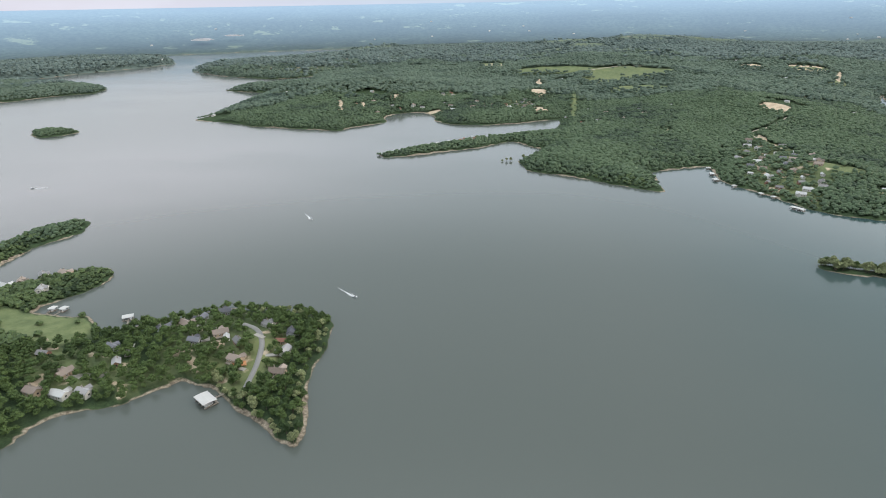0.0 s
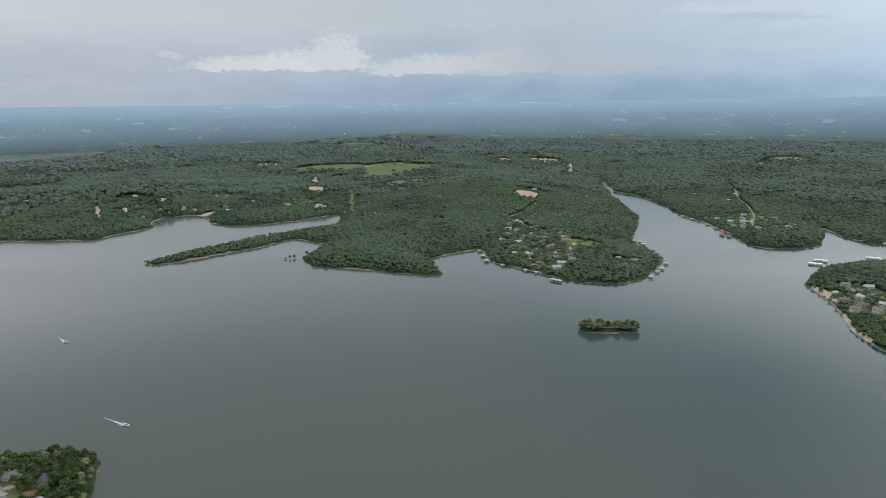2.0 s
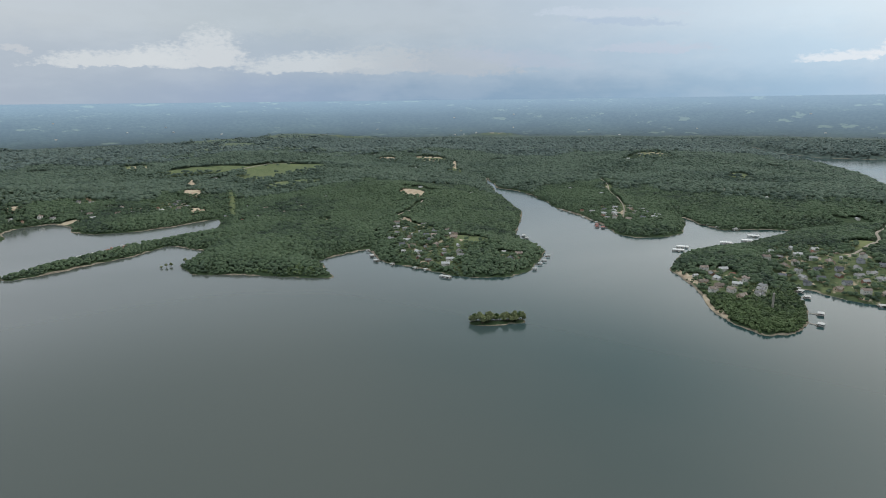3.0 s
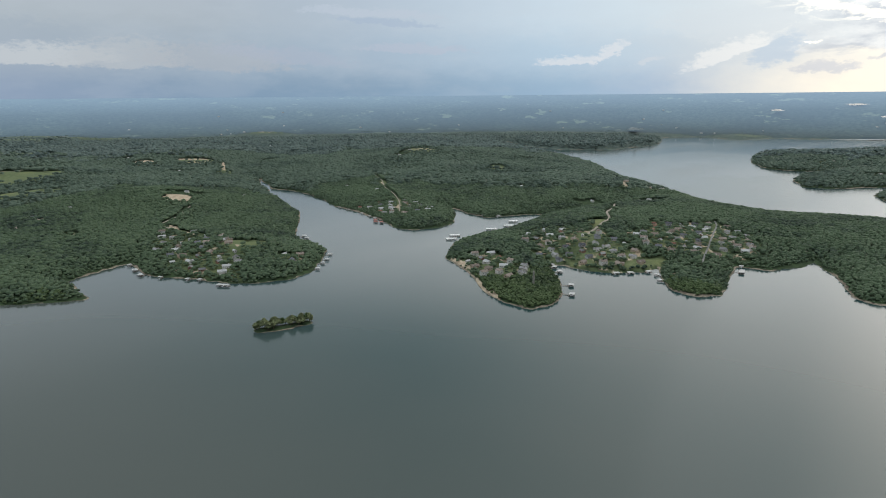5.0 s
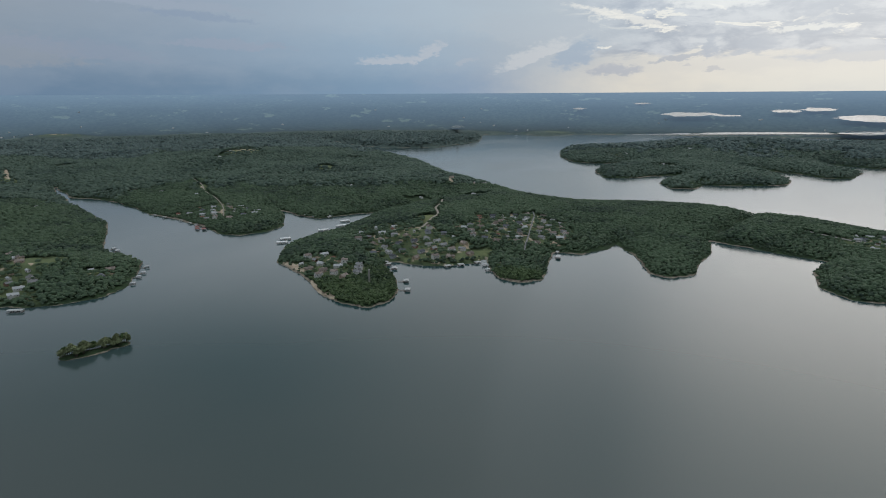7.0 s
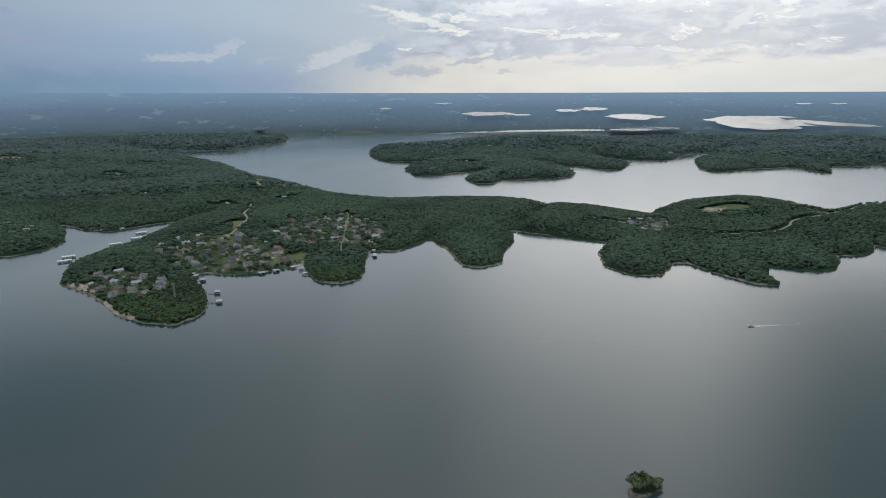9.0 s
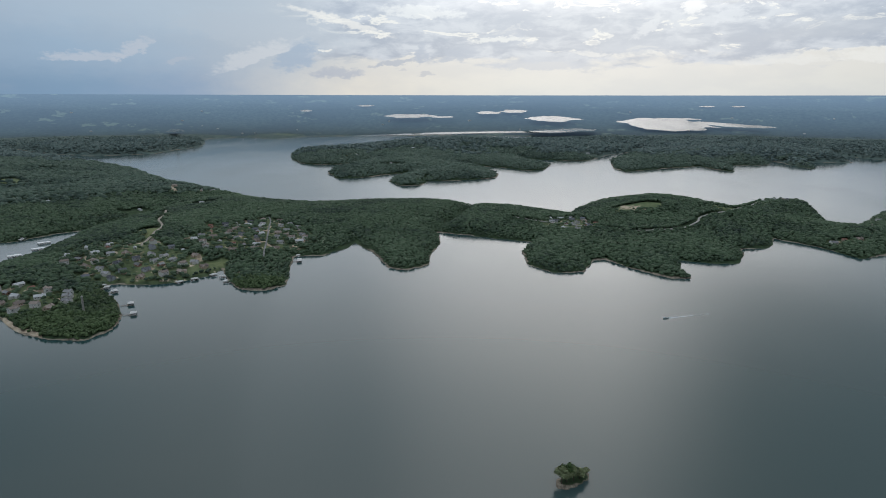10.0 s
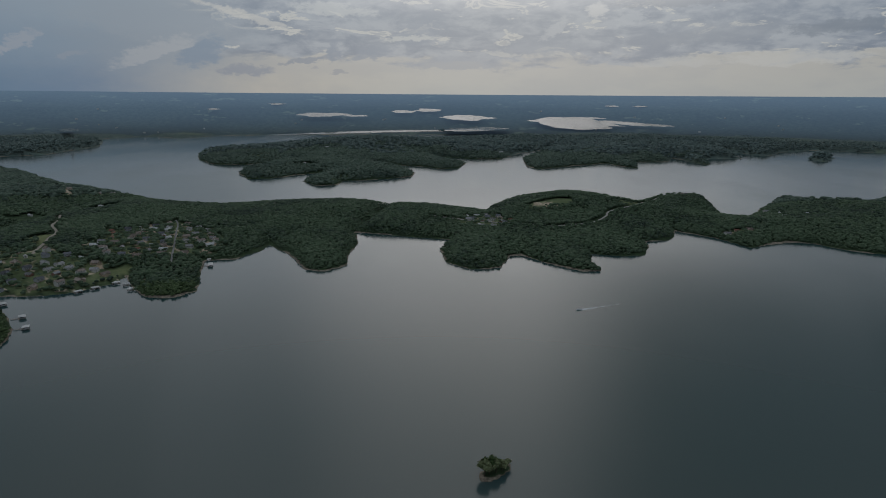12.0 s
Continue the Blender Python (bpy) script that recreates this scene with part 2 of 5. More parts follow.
def plain(name, colour, rough=0.8, metal=0.0, grain=6.0, depth=0.25, vary=0.0, spec=0.5):
    m, n, l, b = mat(name)
    g = Graph(m.node_tree)
    p = g.object_coords()
    fine, broad = g.noise(p, grain, 5.0, 0.65), g.noise(p, grain * 0.13, 3.0)
    shade = g.math("ADD", g.math("MULTIPLY", fine, depth), g.math("MULTIPLY", broad, depth))
    c = g.mix(shade, (*colour, 1), tuple(v * 0.35 for v in colour) + (1,))
    if vary:
        c = g.mix(g.math("MULTIPLY", g.own(), vary), c, (*(min(1.0, v * 1.9 + 0.05) for v in colour), 1))
    g.put(b.inputs["Base Color"], c)
    b.inputs["Roughness"].default_value, b.inputs["Metallic"].default_value = rough, metal
    b.inputs["Specular IOR Level"].default_value = spec
    return m


def ground_material():
    m, n, l, b = mat("ground")
    g = Graph(m.node_tree)
    p = g.position()
    z = g.split(p)[2]
    cover = n.new("ShaderNodeAttribute")
    cover.attribute_name = "cover"
    grass_f, bare_f, haze_f = g.split(cover.outputs["Color"])
    fine, mid, broad = g.noise(p, 0.9, 6.0, 0.7), g.noise(p, 0.11, 5.0, 0.65), g.noise(p, 0.011, 4.0)
    wood = g.mix(g.band(mid, 0.35, 0.68), (0.024, 0.040, 0.019, 1), (0.050, 0.080, 0.034, 1))
    wood = g.mix(g.band(fine, 0.3, 0.7), g.mix(0.5, wood, (0.014, 0.022, 0.011, 1)), wood)
    grass = g.mix(g.band(mid, 0.3, 0.7), (0.080, 0.106, 0.048, 1), (0.130, 0.153, 0.072, 1))
    grass = g.mix(g.math("MULTIPLY", g.band(broad, 0.45, 0.7), 0.6), grass, (0.17, 0.18, 0.075, 1))
    bare = g.mix(g.band(mid, 0.3, 0.7), (0.30, 0.23, 0.16, 1), (0.46, 0.38, 0.28, 1))
    # the distance: mingled pasture and wood, with haze painted in as paler, bluer colour
    hazed_wood = g.mix(g.band(g.noise(p, 0.035, 8.0, 0.8), 0.35, 0.65), (0.055, 0.078, 0.072, 1), (0.100, 0.130, 0.108, 1))
    far = g.mix(g.band(g.noise(p, 0.0042, 4.0, 0.6), 0.63, 0.68), hazed_wood, (0.108, 0.136, 0.098, 1))
    c = g.mix(haze_f, wood, far)
    # far grass is paled for haze too
    grass = g.mix(g.math("MULTIPLY", haze_f, 0.75), grass, (0.105, 0.132, 0.092, 1))
    c = g.mix(grass_f, c, grass)
    c = g.mix(g.band(g.math("ADD", bare_f, g.math("MULTIPLY", g.math("SUBTRACT", mid, 0.5), 0.7)), 0.35, 0.65), c, bare)
    # the bare bank that the lake has washed
    rock = g.mix(g.band(g.noise(p, 0.35, 6.0, 0.75), 0.35, 0.65), (0.11, 0.092, 0.068, 1), (0.31, 0.26, 0.20, 1))
    edge = g.math("ADD", z, g.math("MULTIPLY", g.math("SUBTRACT", g.noise(p, 0.045, 4.0, 0.6), 0.5), 1.7))
    bite = g.band(g.noise(p, 0.013, 4.0, 0.6), 0.36, 0.66, -1.0, 0.6)
    c = g.mix(g.band(g.math("SUBTRACT", edge, bite), 0.85, 0.40), c, rock)
    c = g.mix(g.band(z, 0.25, -0.1), c, (0.075, 0.07, 0.05, 1))
    g.put(b.inputs["Base Color"], c)
    b.inputs["Roughness"].default_value, b.inputs["Specular IOR Level"].default_value = 0.95, 0.15
    g.put(b.inputs["Normal"], g.bump(g.math("ADD", fine, mid), 0.5, 0.8))
    return m


def water_material():
    m, n, l, b = mat("lake_water")
    g = Graph(m.node_tree)
    p = g.position()
    x, y, z = g.split(p)
    gust = g.noise(g.vec(g.math("MULTIPLY", x, 0.45), y, 0.0), 0.0045, 4.0, 0.55)
    # a paler, browner base colour towards the west
    west_f = g.band(g.math("ADD", x, g.math("MULTIPLY", g.noise(p, 0.0022, 3.0), 240.0)), 560.0, 200.0)
    murk = g.mix(west_f, (0.023, 0.052, 0.053, 1), (0.072, 0.082, 0.074, 1))
    g.put(b.inputs["Base Color"], murk)
    g.put(b.inputs["Roughness"], g.band(gust, 0.35, 0.7, 0.12, 0.18))
    b.inputs["IOR"].default_value = 1.333
    return m


def distance_material():
    """The plain and ridges that close the view, with haze added as a blue glow."""
    m, n, l, b = mat("distance")
    g = Graph(m.node_tree)
    p = g.position()
    wood = g.mix(g.band(g.noise(p, 0.045, 8.0, 0.75), 0.35, 0.65), (0.026, 0.042, 0.040, 1), (0.054, 0.076, 0.066, 1))
    wood = g.mix(g.band(g.noise(p, 0.0022, 4.0, 0.6), 0.42, 0.60), g.mix(0.35, wood, (0.02, 0.03, 0.035, 1)), wood)
    c = g.mix(g.band(g.noise(p, 0.0060, 6.0, 0.68), 0.60, 0.64), wood, (0.098, 0.124, 0.088, 1))
    g.put(b.inputs["Base Color"], c)
    b.inputs["Roughness"].default_value, b.inputs["Specular IOR Level"].default_value = 1.0, 0.1
    # haze put in as emission, stronger towards the skyline
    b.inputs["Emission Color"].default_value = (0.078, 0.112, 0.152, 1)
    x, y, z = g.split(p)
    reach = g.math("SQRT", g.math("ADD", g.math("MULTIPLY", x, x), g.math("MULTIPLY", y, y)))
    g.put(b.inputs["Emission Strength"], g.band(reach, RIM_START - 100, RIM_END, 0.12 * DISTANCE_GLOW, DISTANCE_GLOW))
    return m


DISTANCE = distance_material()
GROUND, WATER = ground_material(), water_material()
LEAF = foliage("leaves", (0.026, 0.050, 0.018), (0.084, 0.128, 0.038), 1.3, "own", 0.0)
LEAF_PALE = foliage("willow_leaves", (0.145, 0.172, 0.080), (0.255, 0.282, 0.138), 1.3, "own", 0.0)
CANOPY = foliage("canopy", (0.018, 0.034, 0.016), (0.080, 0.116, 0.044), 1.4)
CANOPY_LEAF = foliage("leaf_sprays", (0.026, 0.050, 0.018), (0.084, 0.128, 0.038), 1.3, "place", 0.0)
# haze is painted into these three greens, bluer and paler with distance
CANOPY_MID_HAZED = foliage("canopy_mid_hazed", (0.022, 0.039, 0.027), (0.081, 0.120, 0.064), 1.2)
CANOPY_HILL_HAZED = foliage("canopy_hill_hazed", (0.035, 0.058, 0.048), (0.098, 0.136, 0.098), 0.8)
CANOPY_FAR_HAZED = foliage("canopy_far_hazed", (0.064, 0.094, 0.094), (0.118, 0.156, 0.142), 0.25)
BARK = plain("bark", (0.11, 0.085, 0.062), 0.9, grain=3.0, depth=0.5)

# ---------------------------------------------------------------- the lie of the land
# shorelines of the lake in metres, placed to fit the camera's view
SHORES = {}
SHORES['near_point'] = [(-253, 242), (-250, 259), (-246, 266), (-240, 272), (-216, 281), (-210, 286), (-200, 297), (-193, 302), (-189, 310), (-178, 305), (-163, 300), (-153, 292), (-141, 280), (-125, 270), (-108, 255), (-99, 250), (-97, 262), (-100, 276), (-108, 303), (-111, 328), (-109, 352), (-112, 384), (-121, 394), (-135, 400), (-156, 403), (-181, 401), (-199, 405), (-220, 393), (-230, 379), (-248, 379), (-254, 371), (-262, 362), (-276, 367), (-298, 387), (-316, 386), (-345, 392), (-346, 404), (-338, 418), (-329, 431), (-323, 446), (-324, 460), (-335, 475), (-348, 473), (-363, 469), (-381, 458), (-395, 436), (-402, 432), (-671, 495), (-666, 54), (-321, 184)]
SHORES['wooded_point'] = [(-439, 475), (-441, 496), (-441, 527), (-431, 547), (-422, 568), (-433, 598), (-445, 606), (-458, 593), (-471, 571), (-476, 542), (-484, 512), (-615, 478), (-578, 411)]
SHORES['low_island'] = [(-858, 1083), (-820, 1057), (-795, 1083), (-776, 1109), (-801, 1132), (-841, 1134), (-880, 1123)]
SHORES['west_point'] = [(-1260, 1518), (-1220, 1567), (-1177, 1640), (-1115, 1683), (-1136, 1785), (-1217, 1859), (-1364, 1914), (-1517, 1941), (-1869, 1674), (-1544, 1304)]
SHORES['north_west'] = [(-1682, 2051), (-1620, 2134), (-1569, 2094), (-1526, 2281), (-1409, 2468), (-1363, 2668), (-1545, 2969), (-1574, 3019), (-2052, 3088), (-2745, 1891)]
SHORES['town_shore'] = [(-735, 2971), (-862, 2823), (-978, 2719), (-1100, 2568), (-1147, 2510), (-1128, 2303), (-966, 2148), (-832, 2064), (-716, 2003), (-649, 2030), (-601, 2095), (-568, 1913), (-631, 1860), (-722, 1824), (-748, 1722), (-688, 1694), (-619, 1678), (305, 1814), (300, 3687), (-703, 3432)]
SHORES['west_headland'] = [(-599, 1624), (-602, 1374), (-604, 1274), (-624, 1242), (-534, 1207), (-461, 1168), (-373, 1137), (-283, 1119), (-264, 1153), (-214, 1207), (-221, 1279), (-207, 1315), (-154, 1321), (-119, 1291), (-115, 1223), (-79, 1179), (-14, 1172), (45, 1188), (306, 1342), (304, 1920), (-450, 1819)]
SHORES['spit'] = [(65, 1092), (17, 1067), (-23, 1053), (-86, 1001), (-136, 958), (-162, 930), (-181, 917), (-159, 905), (-114, 920), (-64, 952), (-20, 973), (7, 1007), (30, 1020), (64, 973), (254, 923), (254, 1182)]
SHORES['dock_head'] = [(72, 959), (38, 877), (45, 826), (85, 803), (127, 778), (172, 742), (203, 726), (206, 762), (209, 822), (253, 838), (293, 851), (283, 777), (301, 742), (322, 701), (335, 665), (359, 642), (393, 625), (430, 636), (474, 670), (511, 714), (525, 755), (523, 788), (540, 830), (596, 914), (649, 983), (698, 1096), (730, 1183), (780, 1310), (806, 1385), (853, 1474), (917, 1557), (1076, 1954), (1026, 3287), (92, 2678), (149, 1329), (109, 1078)]
SHORES['middle_head'] = [(882, 1512), (809, 1339), (816, 1236), (785, 1091), (748, 993), (736, 912), (717, 828), (682, 754), (693, 723), (738, 702), (781, 709), (847, 769), (883, 807), (861, 742), (854, 696), (896, 677), (934, 652), (978, 633), (1233, 563), (1336, 533), (1446, 662), (1531, 778), (1664, 905), (1764, 990), (1922, 1171), (2062, 1442), (2282, 1788), (2479, 1906), (2692, 2822), (855, 3703), (917, 1936)]
SHORES['village_head'] = [(946, 632), (862, 616), (800, 608), (740, 612), (700, 612), (664, 606), (593, 556), (574, 514), (547, 468), (515, 427), (496, 383), (497, 347), (523, 338), (562, 350), (600, 378), (643, 422), (663, 422), (664, 393), (671, 357), (704, 326), (736, 320), (690, 293), (652, 266), (648, 237), (674, 219), (750, 238), (804, 248), (813, 212), (856, 189), (892, 181), (834, 144), (754, 113), (743, 87), (771, 63), (832, 64), (901, 54), (961, 63), (1226, 10), (1263, 92), (1267, 205), (1232, 332), (1276, 455), (1336, 533), (1233, 606)]
SHORES['ridge'] = [(974, 66), (951, 9), (929, -42), (915, -85), (850, -63), (781, -65), (747, -97), (749, -132), (807, -154), (816, -172), (765, -202), (729, -232), (728, -258), (761, -258), (816, -271), (803, -302), (800, -343), (857, -368), (887, -375), (891, -415), (917, -438), (958, -456), (909, -494), (840, -518), (873, -592), (860, -627), (816, -649), (791, -687), (725, -924), (992, -1348), (1265, -1074), (1171, -914), (1199, -862), (1328, -877), (1274, -833), (1128, -703), (1056, -633), (1069, -598), (1181, -632), (1295, -662), (1297, -579), (1188, -462), (1215, -431), (1288, -413), (1306, -343), (1279, -239), (1211, -196), (1137, -172), (1162, -141), (1202, -90), (1226, 10)]
SHORES['far_bank'] = [(2479, 1906), (2295, 1637), (2218, 1408), (2318, 1250), (2716, 1231), (3200, 1421), (3390, 1306), (3250, 1073), (3492, 950), (3770, 999), (3793, 907), (3826, 755), (3210, 2215), (2634, 2876), (2227, 2071)]
SHORES['far_island'] = [(2404, 723), (2215, 682), (1988, 561), (1982, 465), (2063, 396), (1867, 447), (1750, 425), (1638, 377), (1644, 324), (1743, 245), (1776, 197), (1585, 230), (1504, 191), (1520, 143), (1596, 135), (1617, 49), (1674, -48), (1778, -60), (1890, -28), (1996, 40), (1927, -80), (1858, -143), (1880, -202), (2026, -228), (2166, -165), (2247, -157), (2159, -278), (2171, -374), (2420, -497), (2562, -645), (2310, -514), (2180, -459), (1934, -414), (1849, -431), (1937, -566), (2016, -705), (1925, -714), (1873, -755), (2045, -812), (2349, -843), (3194, -1036), (3395, -587), (3221, -406), (3011, -172), (3170, 44), (3000, 312), (2623, 514), (2508, 633)]
SHORES['far_island_south'] = [(2056, -808), (2073, -934), (2215, -1018), (1946, -1011), (2053, -1077), (2173, -1105), (2172, -1258), (2457, -1354), (2282, -1428), (2458, -1590), (2542, -1790), (2406, -2006), (2816, -2698), (3588, -1527), (3793, -909), (2352, -710)]
SHORES['round_islet'] = [(2149, -1501), (2306, -1626), (2330, -1701), (2192, -1631), (2068, -1504)]
SHORES['tree_island'] = [(272, 501), (276, 495), (288, 488), (304, 482), (320, 480), (329, 484), (324, 490), (306, 496), (288, 504), (277, 507)]
SHORES['islet'] = [(306, -47), (305, -52), (309, -58), (315, -65), (320, -66), (321, -60), (317, -53), (312, -47)]
SHORES['upland'] = [(-421, 1773), (305, 1762), (962, 1886), (1664, 1900), (2422, 2150), (2634, 2876), (1540, 3583), (-608, 3406), (-563, 2655)]


_table = np.random.RandomState(7).rand(256, 256)


def value_noise(x, y):
    xi, yi = np.floor(x).astype(int), np.floor(y).astype(int)
    fx, fy = x - xi, y - yi
    fx, fy = fx * fx * (3 - 2 * fx), fy * fy * (3 - 2 * fy)
    a, b = _table[xi & 255, yi & 255], _table[(xi + 1) & 255, yi & 255]
    c, d = _table[xi & 255, (yi + 1) & 255], _table[(xi + 1) & 255, (yi + 1) & 255]
    return (a * (1 - fx) + b * fx) * (1 - fy) + (c * (1 - fx) + d * fx) * fy


def fbm(x, y, octaves=4):
    total, weight = 0.0, 0.0
    for k in range(octaves):
        total = total + value_noise(x * 2**k + 17.3 * k, y * 2**k + 5.1 * k) * 0.5**k
        weight += 0.5**k
    return total / weight - 0.5


def inside_by(outline, x, y):
    """Metres inside an outline (below 0: outside), for arrays of points."""
    pts = np.array(outline, float)
    best, within = np.full(x.shape, 1e12), np.zeros(x.shape, bool)
    for (ax, ay), (bx, by) in zip(pts, np.roll(pts, -1, 0)):
        dx, dy = bx - ax, by - ay
        t = np.clip(((x - ax) * dx + (y - ay) * dy) / (dx * dx + dy * dy + 1e-9), 0, 1)
        best = np.minimum(best, (x - ax - t * dx) ** 2 + (y - ay - t * dy) ** 2)
        if dy:
            within ^= ((ay > y) != (by > y)) & (x < dx * (y - ay) / dy + ax)
    return np.where(within, 1, -1) * np.sqrt(best)


# rounded hills on the ridge, sized to fit the camera's view: centre, reach, rise
HILLS = [(1093, 67, 130, 9), (1150, -346, 110, 22), (1154, -598, 80, 19), (1062, -856, 120, 10), (1035, -134, 80, -3), (357, 2138, 280, 30), (917, 2101, 170, 26),
         (518, 1254, 100, 12), (673, 3275, 330, 26), (1537, 1493, 250, 18), (2565, 75, 260, 14), (-352, 1581, 220, 14)]


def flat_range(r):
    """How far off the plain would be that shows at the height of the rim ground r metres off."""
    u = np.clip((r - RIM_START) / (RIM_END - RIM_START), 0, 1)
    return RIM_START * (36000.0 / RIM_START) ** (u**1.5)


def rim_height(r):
    """The far country, lifted to meet the skyline as the camera sees it."""
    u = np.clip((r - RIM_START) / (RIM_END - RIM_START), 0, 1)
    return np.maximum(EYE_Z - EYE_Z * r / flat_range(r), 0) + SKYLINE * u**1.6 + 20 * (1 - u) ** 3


def inland(x, y):
    """Metres from the shore, landwards."""
    r = np.hypot(x, y)
    d = np.full(x.shape, -1e6)
    for outline in SHORES.values():
        lo, hi = np.min(outline, 0), np.max(outline, 0)
        near = (x > lo[0] - 400) & (x < hi[0] + 400) & (y > lo[1] - 400) & (y < hi[1] + 400)
        if near.any():
            d[near] = np.maximum(d[near], inside_by(outline, x[near], y[near]))
    d = np.maximum(d, -400)
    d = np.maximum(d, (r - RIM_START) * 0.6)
    wob = np.clip(r / 900, 0.35, 2.5)
    return d + fbm(x / 42, y / 42, 3) * 9 * wob + fbm(x / 11, y / 11, 2) * 2.4


def height(x, y, d=None):
    d = inland(x, y) if d is None else d
    r = np.hypot(x, y)
    rise = np.where(d < 0, np.maximum(d * 0.12, -4.0), np.minimum(d, 4) * 0.42)
    rise = rise + 15 * (1 - np.exp(-np.maximum(d - 4, 0) / 110))
    hills = np.clip((d - 25) / 300, 0, 1) * (1 - 0.7 * np.clip((r - 1700) / 700, 0, 1))
    for hx, hy, hr, hh in HILLS:
        rise = rise + np.clip(d / 30, 0, 1) * hh * np.exp(-((x - hx) ** 2 + (y - hy) ** 2) / (hr * hr))
    rise = rise + hills * (fbm(x / 330, y / 330, 4) * 42 + 3)
    rise = rise + view_lift(x, y) * np.clip(d / 30, 0, 1)
    rise = np.where(d > 1, np.maximum(rise, 0.35), rise)
    rise = rise + np.clip((r - 2250) / 150, 0, 1) * (np.clip((d - 6) / 14, 0, 1) * (6 + fbm(x / 14, y / 14, 2) * 5))
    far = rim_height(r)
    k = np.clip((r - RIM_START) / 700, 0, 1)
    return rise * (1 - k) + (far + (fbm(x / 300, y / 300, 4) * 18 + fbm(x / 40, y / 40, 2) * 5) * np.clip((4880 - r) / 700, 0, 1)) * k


# open ground: centre, half widths, turn in degrees, kind, share of the trees that still stand
OPEN = [
    (583, 521, 6, 36, -24, "bare", 0.4), (538, 458, 6, 34, -32, "bare", 0.35), (508, 410, 6, 26, -28, "bare", 0.4),
    (-318, 363, 52, 24, -20, "grass", 0.03), (-169, 331, 44, 52, 10, "yard", 0.92), (-250, 309, 48, 26, -20, "yard", 0.84),
    (-197, 367, 40, 22, 0, "yard", 0.86), (-375, 450, 34, 14, 10, "yard", 0.46),
    (590, 470, 34, 62, -18, "yard", 0.62), (725, 425, 70, 125, -28, "yard", 0.50), (790, 520, 50, 60, 0, "yard", 0.55), (885, 335, 100, 82, 12, "yard", 0.52),
    (737, 338, 34, 13, -20, "grass", 0.05), (770, 445, 34, 22, 0, "grass", 0.12), (705, 398, 26, 14, 30, "grass", 0.12), (857, 482, 30, 18, 20, "grass", 0.15), (660, 395, 22, 12, 30, "grass", 0.2),
    (1085, -279, 26, 42, 0, "tan", 0.0), (1015, -155, 52, 46, 0, "yard", 0.30), (1210, -568, 44, 34, 0, "yard", 0.3),
    (1095, -424, 16, 22, 0, "grass", 0.1), (915, -540, 12, 34, 0, "yard", 0.56),
    (375, 826, 50, 135, -12, "yard", 0.68), (420, 776, 27, 34, 30, "grass", 0.06), (441, 693, 22, 18, 0, "yard", 0.52),
    (506, 1175, 24, 26, -24, "bare", 0.0), (403, 963, 6, 18, -8, "bare", 0.3), (743, 1929, 28, 50, -21, "bare", 0.05), (885, 1883, 56, 56, -25, "tan", 0.03),
    (888, 1928, 40, 18, -25, "bare", 0.0), (893, 1737, 8, 130, -27, "bare", 0.0), (816, 1589, 18, 32, -27, "tan", 0.05), (99, 1433, 22, 34, -4, "bare", 0.0),
    (112, 1604, 7, 110, -4, "bare", 0.0), (-223, 1398, 16, 20, 9, "bare", 0.1), (-321, 1301, 5, 70, 14, "bare", 0.0), (-277, 1320, 4, 44, 12, "bare", 0.1),
    (-132, 1302, 22, 12, 6, "bare", 0.0), (43, 1335, 34, 58, -2, "yard", 0.56), (92, 1275, 16, 20, -4, "bare", 0.1), (166, 1330, 7, 150, -7, "grass", 0.1),
    (-100, 1452, 20, 30, 0, "yard", 0.45), (276, 1034, 14, 20, -15, "yard", 0.3), (795, 862, 50, 76, -30, "yard", 0.86), (945, 1080, 9, 41, -41, "yard", 0.3),
    (842, 678, 24, 10, -20, "bare", 0.3), (1284, 653, 6, 26, -63, "bare", 0.0), (1325, 620, 20, 50, 30, "yard", 0.45),
    (-7, 2070, 46, 80, 0, "tan", 0.0), (177, 1904, 120, 52, -6, "grass", 0.01), (369, 1811, 118, 112, -12, "grass", 0.02), (292, 1707, 66, 56, -10, "grass", 0.02),
    (336, 1534, 76, 38, -13, "grass", 0.01), (299, 1476, 32, 40, -12, "grass", 0.02), (259, 2602, 96, 100, -6, "grass", 0.03), (409, 2908, 90, 34, -8, "grass", 0.04), (673, 3131, 100, 36, -12, "tan", 0.04), (334, 3152, 110, 40, -6, "grass", 0.04),
    (831, 3418, 170, 120, -12, "tan", 0.02), (1007, 3171, 120, 40, -17, "grass", 0.05), (-566, 3039, 90, 40, 10, "grass", 0.05), (1440, 1455, 52, 74, -45, "tan", 0.2),
    (1336, 1056, 22, 46, -52, "grass", 0.05), (1871, 3147, 120, 60, -31, "tan", 0.1), (497, 2372, 110, 60, -14, "grass", 0.05),
    (-707, 2188, 170, 70, 0, "yard", 0.5), (-457, 2574, 160, 90, 0, "yard", 0.68), (2180, 456, 60, 40, 0, "yard", 0.68), (2918, -853, 60, 60, 0, "yard", 0.5), (-33, 1029, 125, 17, 33, "yard", 0.34),
]
